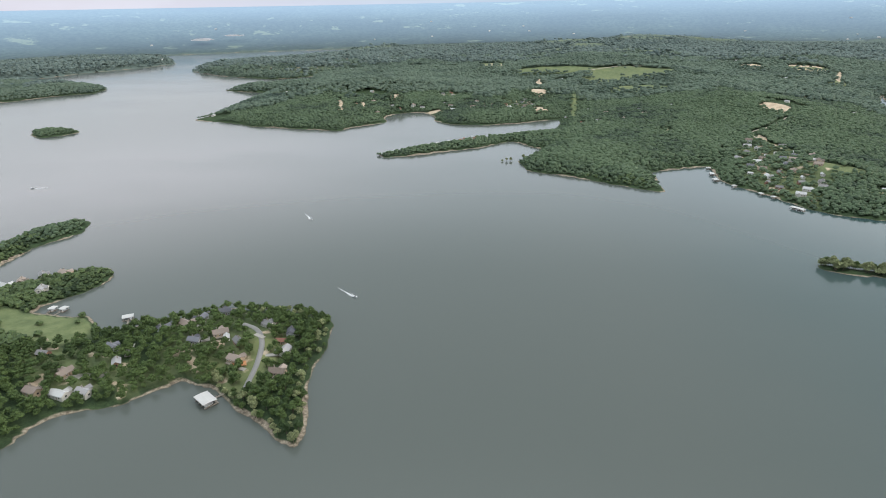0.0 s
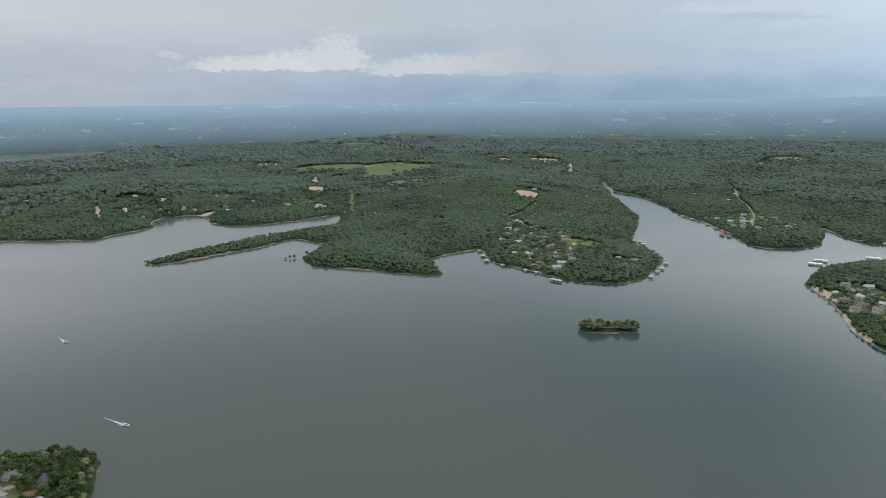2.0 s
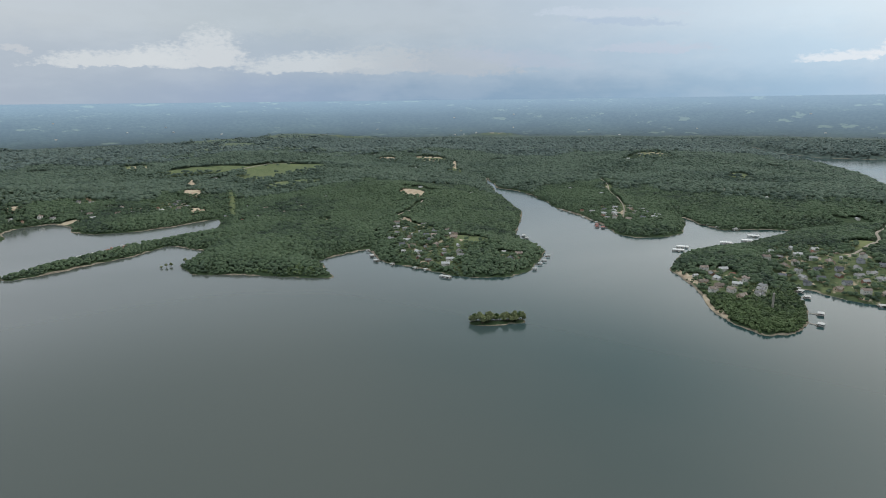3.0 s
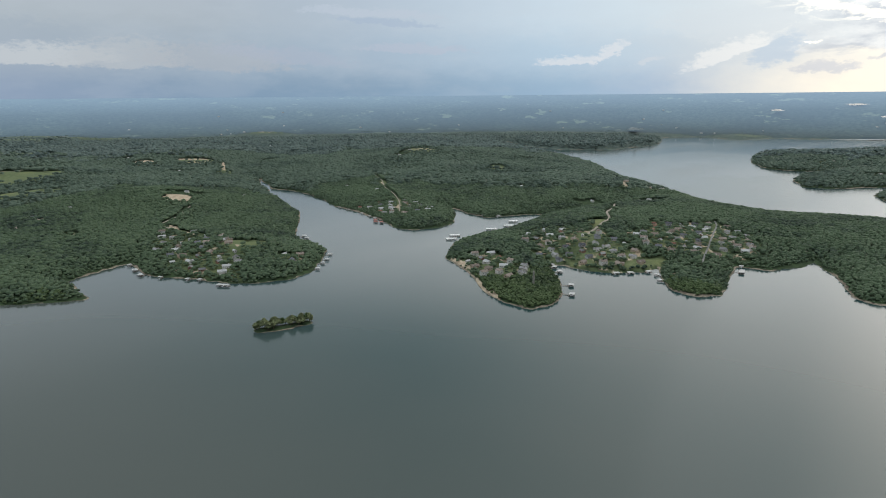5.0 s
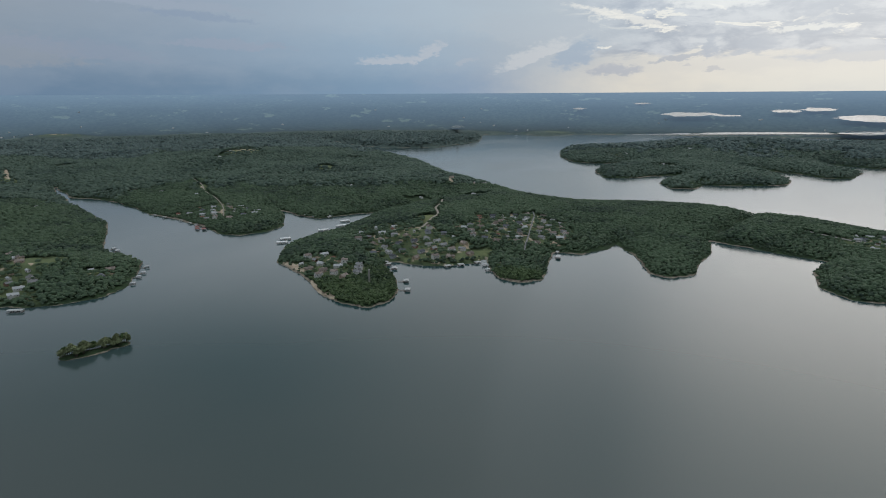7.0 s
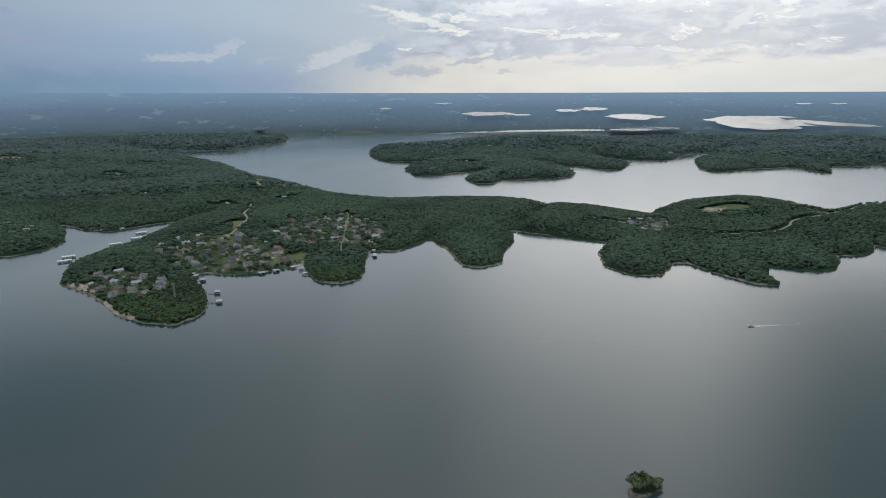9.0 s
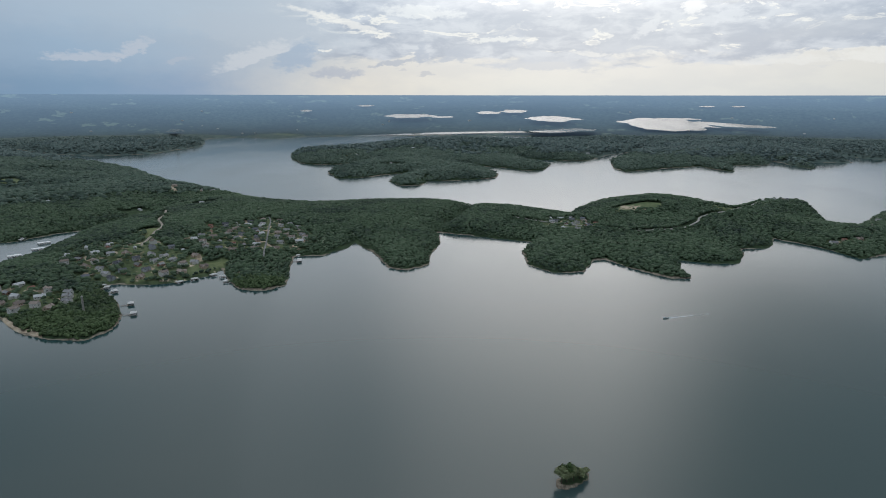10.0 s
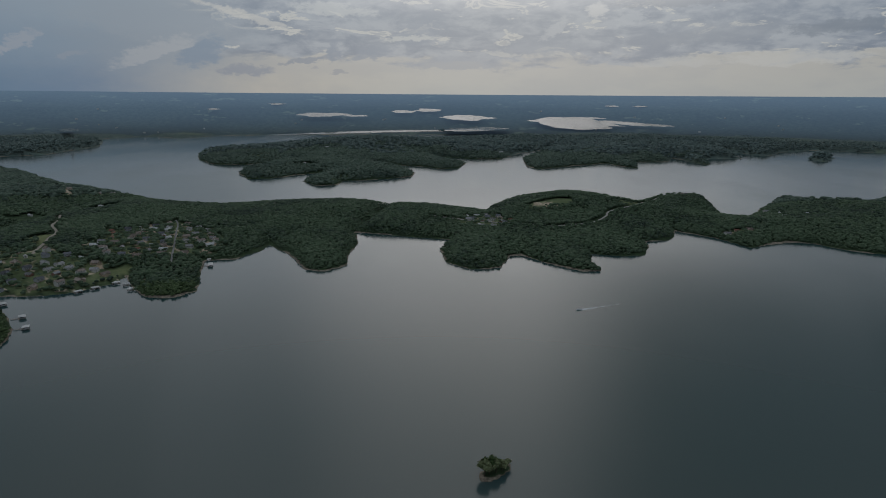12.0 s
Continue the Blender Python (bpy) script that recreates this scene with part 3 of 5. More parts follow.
# roads: half width, surface, points
ROADS = [
    ("street", 1.6, "asphalt", [(-144, 299), (-145, 321), (-149, 342), (-156, 357), (-165, 367), (-177, 374)]),
    ("village_road", 1.7, "gravel", [(1063, 557), (994, 525), (953, 513), (898, 479), (852, 467), (818, 458), (777, 447)]),
    ("village_street", 1.1, "asphalt", [(995, 347), (966, 334), (922, 322), (854, 302), (799, 287), (755, 274)]),
    ("ridge_road", 1.5, "concrete", [(1030, -60), (996, -134), (961, -202), (937, -240), (944, -286), (955, -316), (990, -350), (1010, -359), (1030, -375), (1057, -410), (1075, -434), (1155, -504), (1210, -558)]),
    ("hill_road", 1.1, "gravel", [(497, 1105), (443, 1039), (400, 999), (395, 952), (402, 900)]),
    ("creek_road", 1.0, "gravel", [(1070, 1272), (971, 1117), (912, 1041), (866, 963), (810, 882), (750, 817)]),
    ("farm_road", 2.5, "gravel", [(55, 1836), (199, 1833), (336, 1902), (486, 1995)]),
]


def in_ellipse(x, y, e):
    cx, cy, rx, ry, turn = e[:5]
    c, s = math.cos(radians(turn)), math.sin(radians(turn))
    u, v = (x - cx) * c + (y - cy) * s, -(x - cx) * s + (y - cy) * c
    return np.hypot(u / rx, v / ry)


def road_distance(x, y, pts):
    best = np.full(x.shape, 1e9)
    for (ax, ay), (bx, by) in zip(pts, pts[1:]):
        dx, dy = bx - ax, by - ay
        t = np.clip(((x - ax) * dx + (y - ay) * dy) / (dx * dx + dy * dy), 0, 1)
        best = np.minimum(best, np.hypot(x - ax - t * dx, y - ay - t * dy))
    return best


def cover(x, y):
    """Grass, bare earth and the share of trees left standing, for arrays of points."""
    grass, bare, trees = np.zeros(x.shape), np.zeros(x.shape), np.ones(x.shape)
    rag = fbm(x / 23, y / 23, 3)
    for e in OPEN:
        k = in_ellipse(x, y, e) + rag * (1.2 if e[5] == "yard" else 0.75 if e[0] != 1085 else 0.15)
        f = np.clip((1.06 - k) / 0.12, 0, 1)
        trees = np.where(k < 1, np.minimum(trees, e[6]), trees)
        if e[5] == "grass":
            grass = np.maximum(grass, f)
        elif e[5] == "yard":
            grass = np.maximum(grass, f * np.clip(0.75 + rag * 1.5, 0, 1))
            bare = np.maximum(bare, f * np.clip(fbm(x / 9 + 40, y / 9, 2) * 3 - 0.1, 0, 0.8))
        elif e[5] == "tan":
            grass = np.maximum(grass, f)
            bare = np.maximum(bare, f * np.clip(0.42 + rag * 1.2, 0, 1))
        else:
            bare = np.maximum(bare, f)
    for name, half, _, pts in ROADS:
        verge = 5.0 if name == "ridge_road" else 2.6 if name == "village_street" else 4.4
        trees = np.where(road_distance(x, y, pts) < half + verge, 0.0, trees)
    return grass, bare, trees


def view_lift(x, y):
    """Raises open fields and tracks on the hills so the camera sees them over the trees."""
    up = np.zeros(x.shape)
    for e in OPEN:
        reach = math.hypot(e[0], e[1])
        if reach < 850 or e[5] == "yard":
            continue
        lim = max(e[2], e[3]) * 2
        near = (np.abs(x - e[0]) < lim) & (np.abs(y - e[1]) < lim)
        if near.any():
            k = in_ellipse(x[near], y[near], e)
            up[near] = np.maximum(up[near], (17.0 if reach > 2300 else 11.0 if reach > 1350 else 6.0) * np.clip(1.9 - k, 0, 1) ** 1.5)
    for name, half, _, pts in ROADS:
        if math.hypot(*pts[0]) < 850:
            continue
        (x0, y0), (x1, y1) = np.min(pts, 0) - 40, np.max(pts, 0) + 40
        near = (x > x0) & (x < x1) & (y > y0) & (y < y1)
        if near.any():
            up[near] = np.maximum(up[near], 5.0 * np.exp(-((road_distance(x[near], y[near], pts) / 13) ** 2)))
    return up


def mesh_from(name, verts, faces, material, smooth=True, loops=None):
    """A mesh from arrays of points and of triangles or quads."""
    me = bpy.data.meshes.new(name)
    k = faces.shape[1]
    me.vertices.add(len(verts)), me.loops.add(faces.size), me.polygons.add(len(faces))
    me.vertices.foreach_set("co", np.ascontiguousarray(verts, np.float32).ravel())
    me.loops.foreach_set("vertex_index", np.ascontiguousarray(faces, np.int32).ravel())
    me.polygons.foreach_set("loop_start", np.arange(0, faces.size, k, dtype=np.int32))
    me.polygons.foreach_set("use_smooth", np.full(len(faces), smooth))
    me.materials.append(material)
    me.update(calc_edges=True)
    return me


def ring_grid(az, rr):
    """Points and quads of a disc sheet, from bearings (all round) and distances."""
    a, r = np.meshgrid(az, rr)
    n, m = len(az), len(rr)
    i = np.arange(n)
    j = np.arange(m - 1)[:, None]
    quads = np.stack([j * n + i, j * n + (i + 1) % n, (j + 1) * n + (i + 1) % n, (j + 1) * n + i], -1).reshape(-1, 4)
    return np.sin(a).ravel() * r.ravel(), np.cos(a).ravel() * r.ravel(), quads[:, ::-1]


def build_ground():
    az = np.radians(np.concatenate([np.arange(-44, 136, 0.25), np.arange(136, 316, 1.0)]))
    rr = 60 * (RIM_END / 60) ** np.linspace(0, 1, 330)
    x, y, quads = ring_grid(az, rr)
    d = inland(x, y)
    z = height(x, y, d)
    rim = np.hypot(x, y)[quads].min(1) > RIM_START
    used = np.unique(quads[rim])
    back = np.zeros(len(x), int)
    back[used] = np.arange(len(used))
    tagged(new("backdrop", mesh_from("backdrop", np.stack([x, y, z], -1)[used], back[quads[rim]], DISTANCE)), "distance of woods and pastures, its haze added as a blue glow", "distance", kind="structure")
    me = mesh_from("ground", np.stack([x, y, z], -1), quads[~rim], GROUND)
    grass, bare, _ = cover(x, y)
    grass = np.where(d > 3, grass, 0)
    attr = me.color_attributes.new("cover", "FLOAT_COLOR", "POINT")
    # the share of haze tint in the ground colour, by distance
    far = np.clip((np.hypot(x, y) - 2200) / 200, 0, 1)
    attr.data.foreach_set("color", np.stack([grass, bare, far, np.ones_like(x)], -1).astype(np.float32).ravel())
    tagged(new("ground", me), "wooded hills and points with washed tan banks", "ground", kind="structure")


def build_water():
    az = np.radians(np.arange(0, 360, 3.0))
    x, y, quads = ring_grid(az, np.array([1.0, 300, 900, 2000, 3200, 4000]))
    x, y = np.append(x, 0), np.append(y, 0)
    me = mesh_from("water", np.stack([x, y, 0 * x], -1), quads, WATER, False)
    bm = bmesh.new()
    bm.from_mesh(me)
    bm.verts.ensure_lookup_table()
    for i in range(len(az)):
        bm.faces.new((bm.verts[-1], bm.verts[(i + 1) % len(az)], bm.verts[i]))
    bmesh.ops.recalc_face_normals(bm, faces=bm.faces)
    bm.to_mesh(me)
    tagged(new("water", me), "calm grey-green lake water under cloud", "lake", kind="structure")


def arm_of_lake(bearing, drop, wide, deep, lean=0.0):
    """Water far off between the hills of the rim, tilted to fit the camera's view: bearing and degrees below level,
    half sizes in degrees, lean of its long axis.
    """
    k = 56
    a = np.linspace(0, 2 * np.pi, k, endpoint=False)
    rag = 1 + 0.9 * fbm(np.cos(a) * 2.6 + bearing, np.sin(a) * 2.6 + drop * 9, 3)
    point = np.abs(np.cos(a)) ** 0.8 * np.sign(np.cos(a))
    b = bearing + wide * point * rag
    fall = drop - deep * np.sin(a) * rag * (1 - 0.75 * np.abs(np.cos(a)) ** 3) - lean * (b - bearing)
    table = np.linspace(RIM_START - 500, RIM_END, 900)
    seen = np.degrees(np.arctan2(EYE_Z - 8.0 - rim_height(table), table))
    r = np.interp(-fall, -seen, table)
    x, y = np.sin(np.radians(b)) * r, np.cos(np.radians(b)) * r
    z = EYE_Z - r * np.tan(np.radians(fall))
    bm = bmesh.new()
    bm.faces.new([bm.verts.new(p) for p in zip(x, y, z)])
    bmesh.ops.triangulate(bm, faces=bm.faces)
    bmesh.ops.recalc_face_normals(bm, faces=bm.faces)
    for fc in bm.faces:
        if fc.normal.z < 0:
            fc.normal_flip()
    me = bpy.data.meshes.new("water")
    bm.to_mesh(me)
    bm.free()
    me.materials.append(WATER)
    me.polygons.foreach_set("use_smooth", [True] * len(me.polygons))
    me.normals_split_custom_set_from_vertices([(0, 0, 1)] * len(me.vertices))
    tagged(new("water", me), "distant arm of the lake between wooded hills", "lake", kind="structure")


build_ground()
build_water()

# ---------------------------------------------------------------- building blocks


def part(name, bm, material, parent, label=""):
    """Links a bmesh as one mesh object under a thing or a part."""
    me = bpy.data.meshes.new(name)
    bmesh.ops.recalc_face_normals(bm, faces=bm.faces)
    bm.to_mesh(me)
    bm.free()
    me.materials.append(material)
    ob = new(name, me)
    ob.parent = parent
    if label:
        ob["label"] = label
    return ob


def box(bm, cx, cy, cz, sx, sy, sz, bevel=0.0):
    m = Matrix.Translation((cx, cy, cz)) @ Matrix.Diagonal((sx, sy, sz, 1))
    got = bmesh.ops.create_cube(bm, size=1.0, matrix=m)["verts"]
    if bevel:
        edges = list({e for v in got for e in v.link_edges})
        bmesh.ops.bevel(bm, geom=edges, offset=bevel, segments=1, affect="EDGES")
    return bm


def boxed(*args, bevel=0.0):
    return box(bmesh.new(), *args, bevel=bevel)


def rod(bm, a, b, r0, r1=None, sides=7):
    a, b = Vector(a), Vector(b)
    m = Matrix.Translation((a + b) / 2) @ (b - a).to_track_quat("Z", "Y").to_matrix().to_4x4()
    bmesh.ops.create_cone(bm, cap_ends=True, segments=sides, radius1=r0, radius2=r0 if r1 is None else r1, depth=(b - a).length, matrix=m)
    return bm


def prism(outline, y0, y1):
    """A solid from an outline in x and z, drawn out along y."""
    bm = bmesh.new()
    a = [bm.verts.new((x, y0, z)) for x, z in outline]
    b = [bm.verts.new((x, y1, z)) for x, z in outline]
    bm.faces.new(a), bm.faces.new(b[::-1])
    for i in range(len(a)):
        j = (i + 1) % len(a)
        bm.faces.new((a[i], b[i], b[j], a[j]))
    return bm


def ground_at(x, y):
    return float(height(np.array([float(x)]), np.array([float(y)]))[0])


def shoreward(x, y):
    """The way to the nearest shore and how far it is."""
    e = 6.0
    d = inland(np.array([x, x + e, x - e, x, x], float), np.array([y, y, y, y + e, y - e], float))
    v = Vector((d[1] - d[2], d[3] - d[4]))
    return v.normalized() if v.length > 1e-6 else Vector((0, 1)), max(0.0, -float(d[0]))


# ---------------------------------------------------------------- houses
ROOFS = [plain("shingle_grey", (0.20, 0.196, 0.195), 0.9, grain=4.0, depth=0.5, vary=0.5), plain("shingle_brown", (0.185, 0.148, 0.122), 0.9, grain=4.0, depth=0.5, vary=0.5),
         plain("shingle_dark", (0.075, 0.078, 0.09), 0.9, grain=4.0, depth=0.5, vary=0.6), plain("metal_roof_pale", (0.37, 0.37, 0.365), 0.6, grain=1.5, depth=0.25, vary=0.2),
         plain("shingle_red", (0.26, 0.12, 0.085), 0.9, grain=4.0, depth=0.45)]
WALLS = [plain("siding_white", (0.60, 0.58, 0.54), 0.7, grain=2.0, depth=0.12), plain("siding_tan", (0.48, 0.38, 0.28), 0.75, grain=2.0, depth=0.2),
         plain("brick_wall", (0.30, 0.17, 0.12), 0.9, grain=5.0, depth=0.4), plain("siding_grey", (0.38, 0.39, 0.40), 0.75, grain=2.0, depth=0.15)]
TRIM = plain("white_trim", (0.78, 0.77, 0.74), 0.6, depth=0.08)
DOOR = plain("door_paint", (0.14, 0.08, 0.06), 0.5, depth=0.2)
DECK = plain("weathered_deck", (0.30, 0.26, 0.21), 0.85, grain=3.0, depth=0.5)
STONE = plain("chimney_stone", (0.33, 0.29, 0.25), 0.9, grain=5.0, depth=0.5)
GLASS, _n, _l, _b = mat("window_glass")
_b.inputs["Base Color"].default_value, _b.inputs["Roughness"].default_value = (0.02, 0.025, 0.03, 1), 0.08
ASPHALT = plain("asphalt", (0.22, 0.215, 0.205), 0.9, grain=0.5, depth=0.3)
CONCRETE = plain("concrete", (0.34, 0.32, 0.285), 0.9, grain=0.4, depth=0.35)
GRAVEL = plain("gravel", (0.36, 0.31, 0.25), 0.95, grain=0.5, depth=0.4)
POOL, _n, _l, _b = mat("pool_water")
_b.inputs["Base Color"].default_value, _b.inputs["Roughness"].default_value = (0.10, 0.46, 0.52, 1), 0.1
FOAM = plain("foam", (0.78, 0.80, 0.80), 0.8, grain=1.5, depth=0.35)
HULL = plain("gelcoat", (0.75, 0.76, 0.77), 0.25, depth=0.06)
DARK = plain("dark_vinyl", (0.03, 0.03, 0.035), 0.5, depth=0.1)
STEEL = plain("galvanised_steel", (0.42, 0.43, 0.44), 0.45, 0.8, depth=0.15)
ORANGE = plain("stained_timber", (0.52, 0.24, 0.10), 0.7, grain=2.0, depth=0.3)
FLOAT = plain("dock_float", (0.05, 0.05, 0.055), 0.7, depth=0.2)
DOCK_WHITE = plain("dock_roof_white", (0.74, 0.73, 0.70), 0.5, grain=0.9, depth=0.12)
DOCK_ROOF = plain("dock_roof_sheet", (0.40, 0.395, 0.38), 0.55, grain=0.9, depth=0.3, vary=0.15)
DOCK_RED = plain("dock_roof_red", (0.30, 0.10, 0.075), 0.6, grain=0.9, depth=0.3)


def gable_block(house, w, d, h, rise, wall, roof, y=0.0, x=0.0, turn=False):
    """Walls with gables and a roof of two slopes, thick at the eaves."""
    over = 0.55
    walls = prism([(-w / 2, -1.6), (w / 2, -1.6), (w / 2, h), (0, h + rise), (-w / 2, h)], -d / 2, d / 2)
    k = rise / (w / 2)
    lo, e = h - over * k, w / 2 + over
    slopes = prism([(-e, lo + 0.05), (0, h + rise + 0.05), (e, lo + 0.05), (e, lo + 0.28), (0, h + rise + 0.30), (-e, lo + 0.28)], -d / 2 - over, d / 2 + over)
    m = Matrix.Translation((x, y, 0)) @ (Matrix.Rotation(math.pi / 2, 4, "Z") if turn else Matrix.Identity(4))
    for bm in (walls, slopes):
        bm.transform(m)
    part("wall", walls, wall, house)
    part("roof", slopes, roof, house)


def make_house(w, d, h, wall, roof, wing, extras, label):
    """A lake house: long roof, a wing, windows with frames, a door, a chimney, a deck."""
    house = new("house")
    rise = w * 0.27
    gable_block(house, w, d, h, rise, wall, roof)
    if wing:
        gable_block(house, w * 0.72, d * 0.55, h * 0.96, rise * 0.70, wall, roof, y=wing * d * 0.16, x=w * 0.52, turn=True)
    for side in (-1, 1):
        for k in (-0.3, 0.08, 0.36):
            if wing and side > 0 and k * wing > 0:
                continue
            win = part("window", boxed(side * (w / 2 + 0.03), k * d, h * 0.58, 0.10, 1.5, 1.25), TRIM, house)
            part("pane", boxed(side * (w / 2 + 0.065), k * d, h * 0.58, 0.09, 1.28, 1.03), GLASS, win)
    part("door", boxed(-w / 2 - 0.04, -0.10 * d, 1.05, 0.09, 1.0, 2.1), DOOR, house)
    part("gable_window", boxed(0, -d / 2 - 0.04, h * 0.62, 1.8, 0.10, 1.3), GLASS, house)
    if extras > 0:
        part("chimney", boxed(w * 0.18, d * 0.22, h + rise * 0.9, 0.9, 0.9, rise * 1.5, bevel=0.05), STONE, house)
    if extras > 1:
        deck = part("deck", boxed(-w / 2 - 1.6, d * 0.12, 0.25, 3.2, d * 0.6, 0.22), DECK, house)
        rail = bmesh.new()
        box(rail, -w / 2 - 3.1, d * 0.12, 1.2, 0.08, d * 0.6, 0.08)
        for i in range(7):
            box(rail, -w / 2 - 3.1, d * 0.12 + d * 0.6 * (i / 6 - 0.5) * 0.98, 0.75, 0.07, 0.07, 0.95)
        part("railing", rail, DECK, deck)
    for piece in house.children_recursive:
        if piece.parent == house:
            piece.data.transform(Matrix.Diagonal((0.66, 0.66, 0.80, 1)))
            for sub_piece in piece.children:
                sub_piece.data.transform(Matrix.Diagonal((0.66, 0.66, 0.80, 1)))
    return tagged(house, label, "house", "houses on the lake")


HOUSES = [
    make_house(8.5, 14, 3.0, WALLS[0], ROOFS[0], 1, 1, "white lake house with a grey shingle roof among trees"),
    make_house(9.0, 15, 3.1, WALLS[1], ROOFS[1], -1, 2, "tan house with a brown shingle roof and a deck"),
    make_house(8.0, 13, 3.4, WALLS[3], ROOFS[2], 1, 2, "grey house with a dark roof and a deck"),
    make_house(7.5, 12, 2.9, WALLS[2], ROOFS[0], 0, 1, "brick house with a plain grey roof"),
    make_house(8.5, 16, 3.0, WALLS[0], ROOFS[3], -1, 0, "white house with a pale metal roof"),
    make_house(6.0, 9.5, 2.7, WALLS[1], ROOFS[4], 0, 0, "small tan cabin with a reddish roof"),
    make_house(5.5, 9.0, 2.6, WALLS[0], ROOFS[3], 0, 0, "small white cabin with a pale metal roof"),
    make_house(8.0, 14, 5.4, WALLS[0], ROOFS[1], 1, 2, "tall two-storey white house with a brown roof"),
]
# x, y, kind, turn of the houses on the near point and behind it
NEAR_HOUSES = [
    (-265, 284, 1, 70), (-249, 284, 4, 75), (-236, 287, 0, 70), (-257, 302, 1, 160), (-284, 321, 3, 80), (-245, 332, 2, 60), (-232, 315, 3, 30),
    (-195, 344, 2, 80), (-181, 353, 1, 120), (-206, 378, 2, 170), (-194, 391, 2, 100), (-160, 325, 1, 65), (-165, 343, 3, 40), (-175, 348, 6, 20),
    (-132, 337, 0, 175), (-129, 313, 1, 85), (-135, 360, 2, 10), (-154, 369, 0, 60), (-214, 370, 1, 60), (-226, 363, 2, 150), (-138, 348, 5, 90),
    (-393, 443, 1, 30), (-384, 457, 0, 40), (-362, 455, 1, 60), (-359, 421, 0, 20), (-398, 431, 4, 70),
]
# where the other houses stand: centre, half widths, turn, how many
QUARTERS = [
    (590, 470, 32, 62, -18, 27), (725, 425, 66, 122, -28, 52), (885, 335, 98, 80, 12, 56), (1015, -155, 48, 42, 0, 17), (1210, -568, 40, 32, 0, 10),
    (915, -540, 12, 34, 0, 3), (375, 826, 52, 140, -12, 34), (441, 693, 22, 18, 0, 3), (55, 1330, 30, 50, -20, 9), (-100, 1452, 26, 34, 0, 5),
    (772, 866, 60, 82, 30, 22), (1325, 620, 22, 56, 30, 8), (-33, 1029, 118, 9, 33, 20), (-707, 2188, 170, 70, 0, 13), (-457, 2574, 160, 90, 0, 8),
    (2180, 456, 70, 50, 0, 8), (2918, -853, 60, 60, 0, 5), (254, 1182, 130, 170, 0, 12), (-64, 1339, 120, 60, 0, 12), (648, 1317, 90, 200, 0, 6), (1214, 865, 120, 90, 0, 6), (1053, -669, 60, 90, 0, 5), (1012, 1126, 180, 160, 0, 9), (-263, 1340, 90, 60, 0, 5), (1710, 235, 40, 20, 0, 3), (1907, 433, 60, 16, 0, 4),
]


def house_sites():
    rng = np.random.RandomState(5)
    sites = list(NEAR_HOUSES)
    for cx, cy, rx, ry, turn, many in QUARTERS:
        c, s = math.cos(radians(turn)), math.sin(radians(turn))
        tries = 0
        while many and tries < 600:
            tries += 1
            u, v = rng.uniform(-1, 1, 2)
            if u * u + v * v > 1:
                continue
            x, y = cx + u * rx * c - v * ry * s, cy + u * rx * s + v * ry * c
            if min(math.hypot(x - q[0], y - q[1]) for q in sites) < (17 if math.hypot(x, y) < 1500 else 26):
                continue
            xa, ya = np.array([x]), np.array([y])
            if inland(xa, ya)[0] < (6 if ry < 10 else 11) or min(road_distance(xa, ya, r[3])[0] for r in ROADS) < 10:
                continue
            small = (cx, cy) == (-33, 1029)
            kind = int(rng.choice([5, 6])) if small else int(rng.choice(8, p=[0.22, 0.14, 0.10, 0.12, 0.20, 0.05, 0.07, 0.10]))
            sites.append((round(x, 1), round(y, 1), kind, round(turn + rng.choice([0, 90, 180, 270]) + rng.normal() * 14)))
            many -= 1
    return sites


def barn_sites():
    """Farmsteads and houses strewn over the far country."""
    rng = np.random.RandomState(31)
    spots = []
    while len(spots) < 95:
        b, r = radians(rng.uniform(-32, 128)), rng.choice([rng.uniform(1250, 2300), rng.uniform(2300, 3500), rng.uniform(3650, 4300)])
        x, y = math.sin(b) * r, math.cos(b) * r
        if inland(np.array([x]), np.array([y]))[0] > 22:
            spots.append((x, y, rng.uniform(0, 180), 0.55 if r < 2300 else 0.8 if r < 3600 else 0.75))
    return spots


SITES = house_sites()
BARNS = barn_sites()


def place_houses():
    used = set()
    for x, y, kind, turn in SITES:
        m = pose(x, y, ground_at(x, y) + 0.15, 0, 0, turn)
        if kind in used:
            copy_thing(HOUSES[kind], m)
        else:
            used.add(kind)
            HOUSES[kind].matrix_basis = m
    assert len(used) == len(HOUSES)


place_houses()


def make_barn():
    """A plain farm building with a sheet roof and a wide door."""
    barn = new("barn")
    gable_block(barn, 9.0, 16.0, 4.2, 2.2, WALLS[0], ROOFS[3])
    part("door", boxed(0, -8.05, 1.7, 3.6, 0.12, 3.4), DOOR, barn)
    return tagged(barn, "far white farm building with a pale sheet roof", "barn", "farm buildings on the far hills")


def place_barns():
    barn = make_barn()
    for i, (x, y, turn, size) in enumerate(BARNS):
        ob = copy_thing(barn, pose(x, y, ground_at(x, y) + 0.3, 0, 0, turn)) if i else barn
        ob.matrix_basis = pose(x, y, ground_at(x, y) + 0.3, 0, 0, turn)
        ob.scale = (size, size, size)


place_barns()


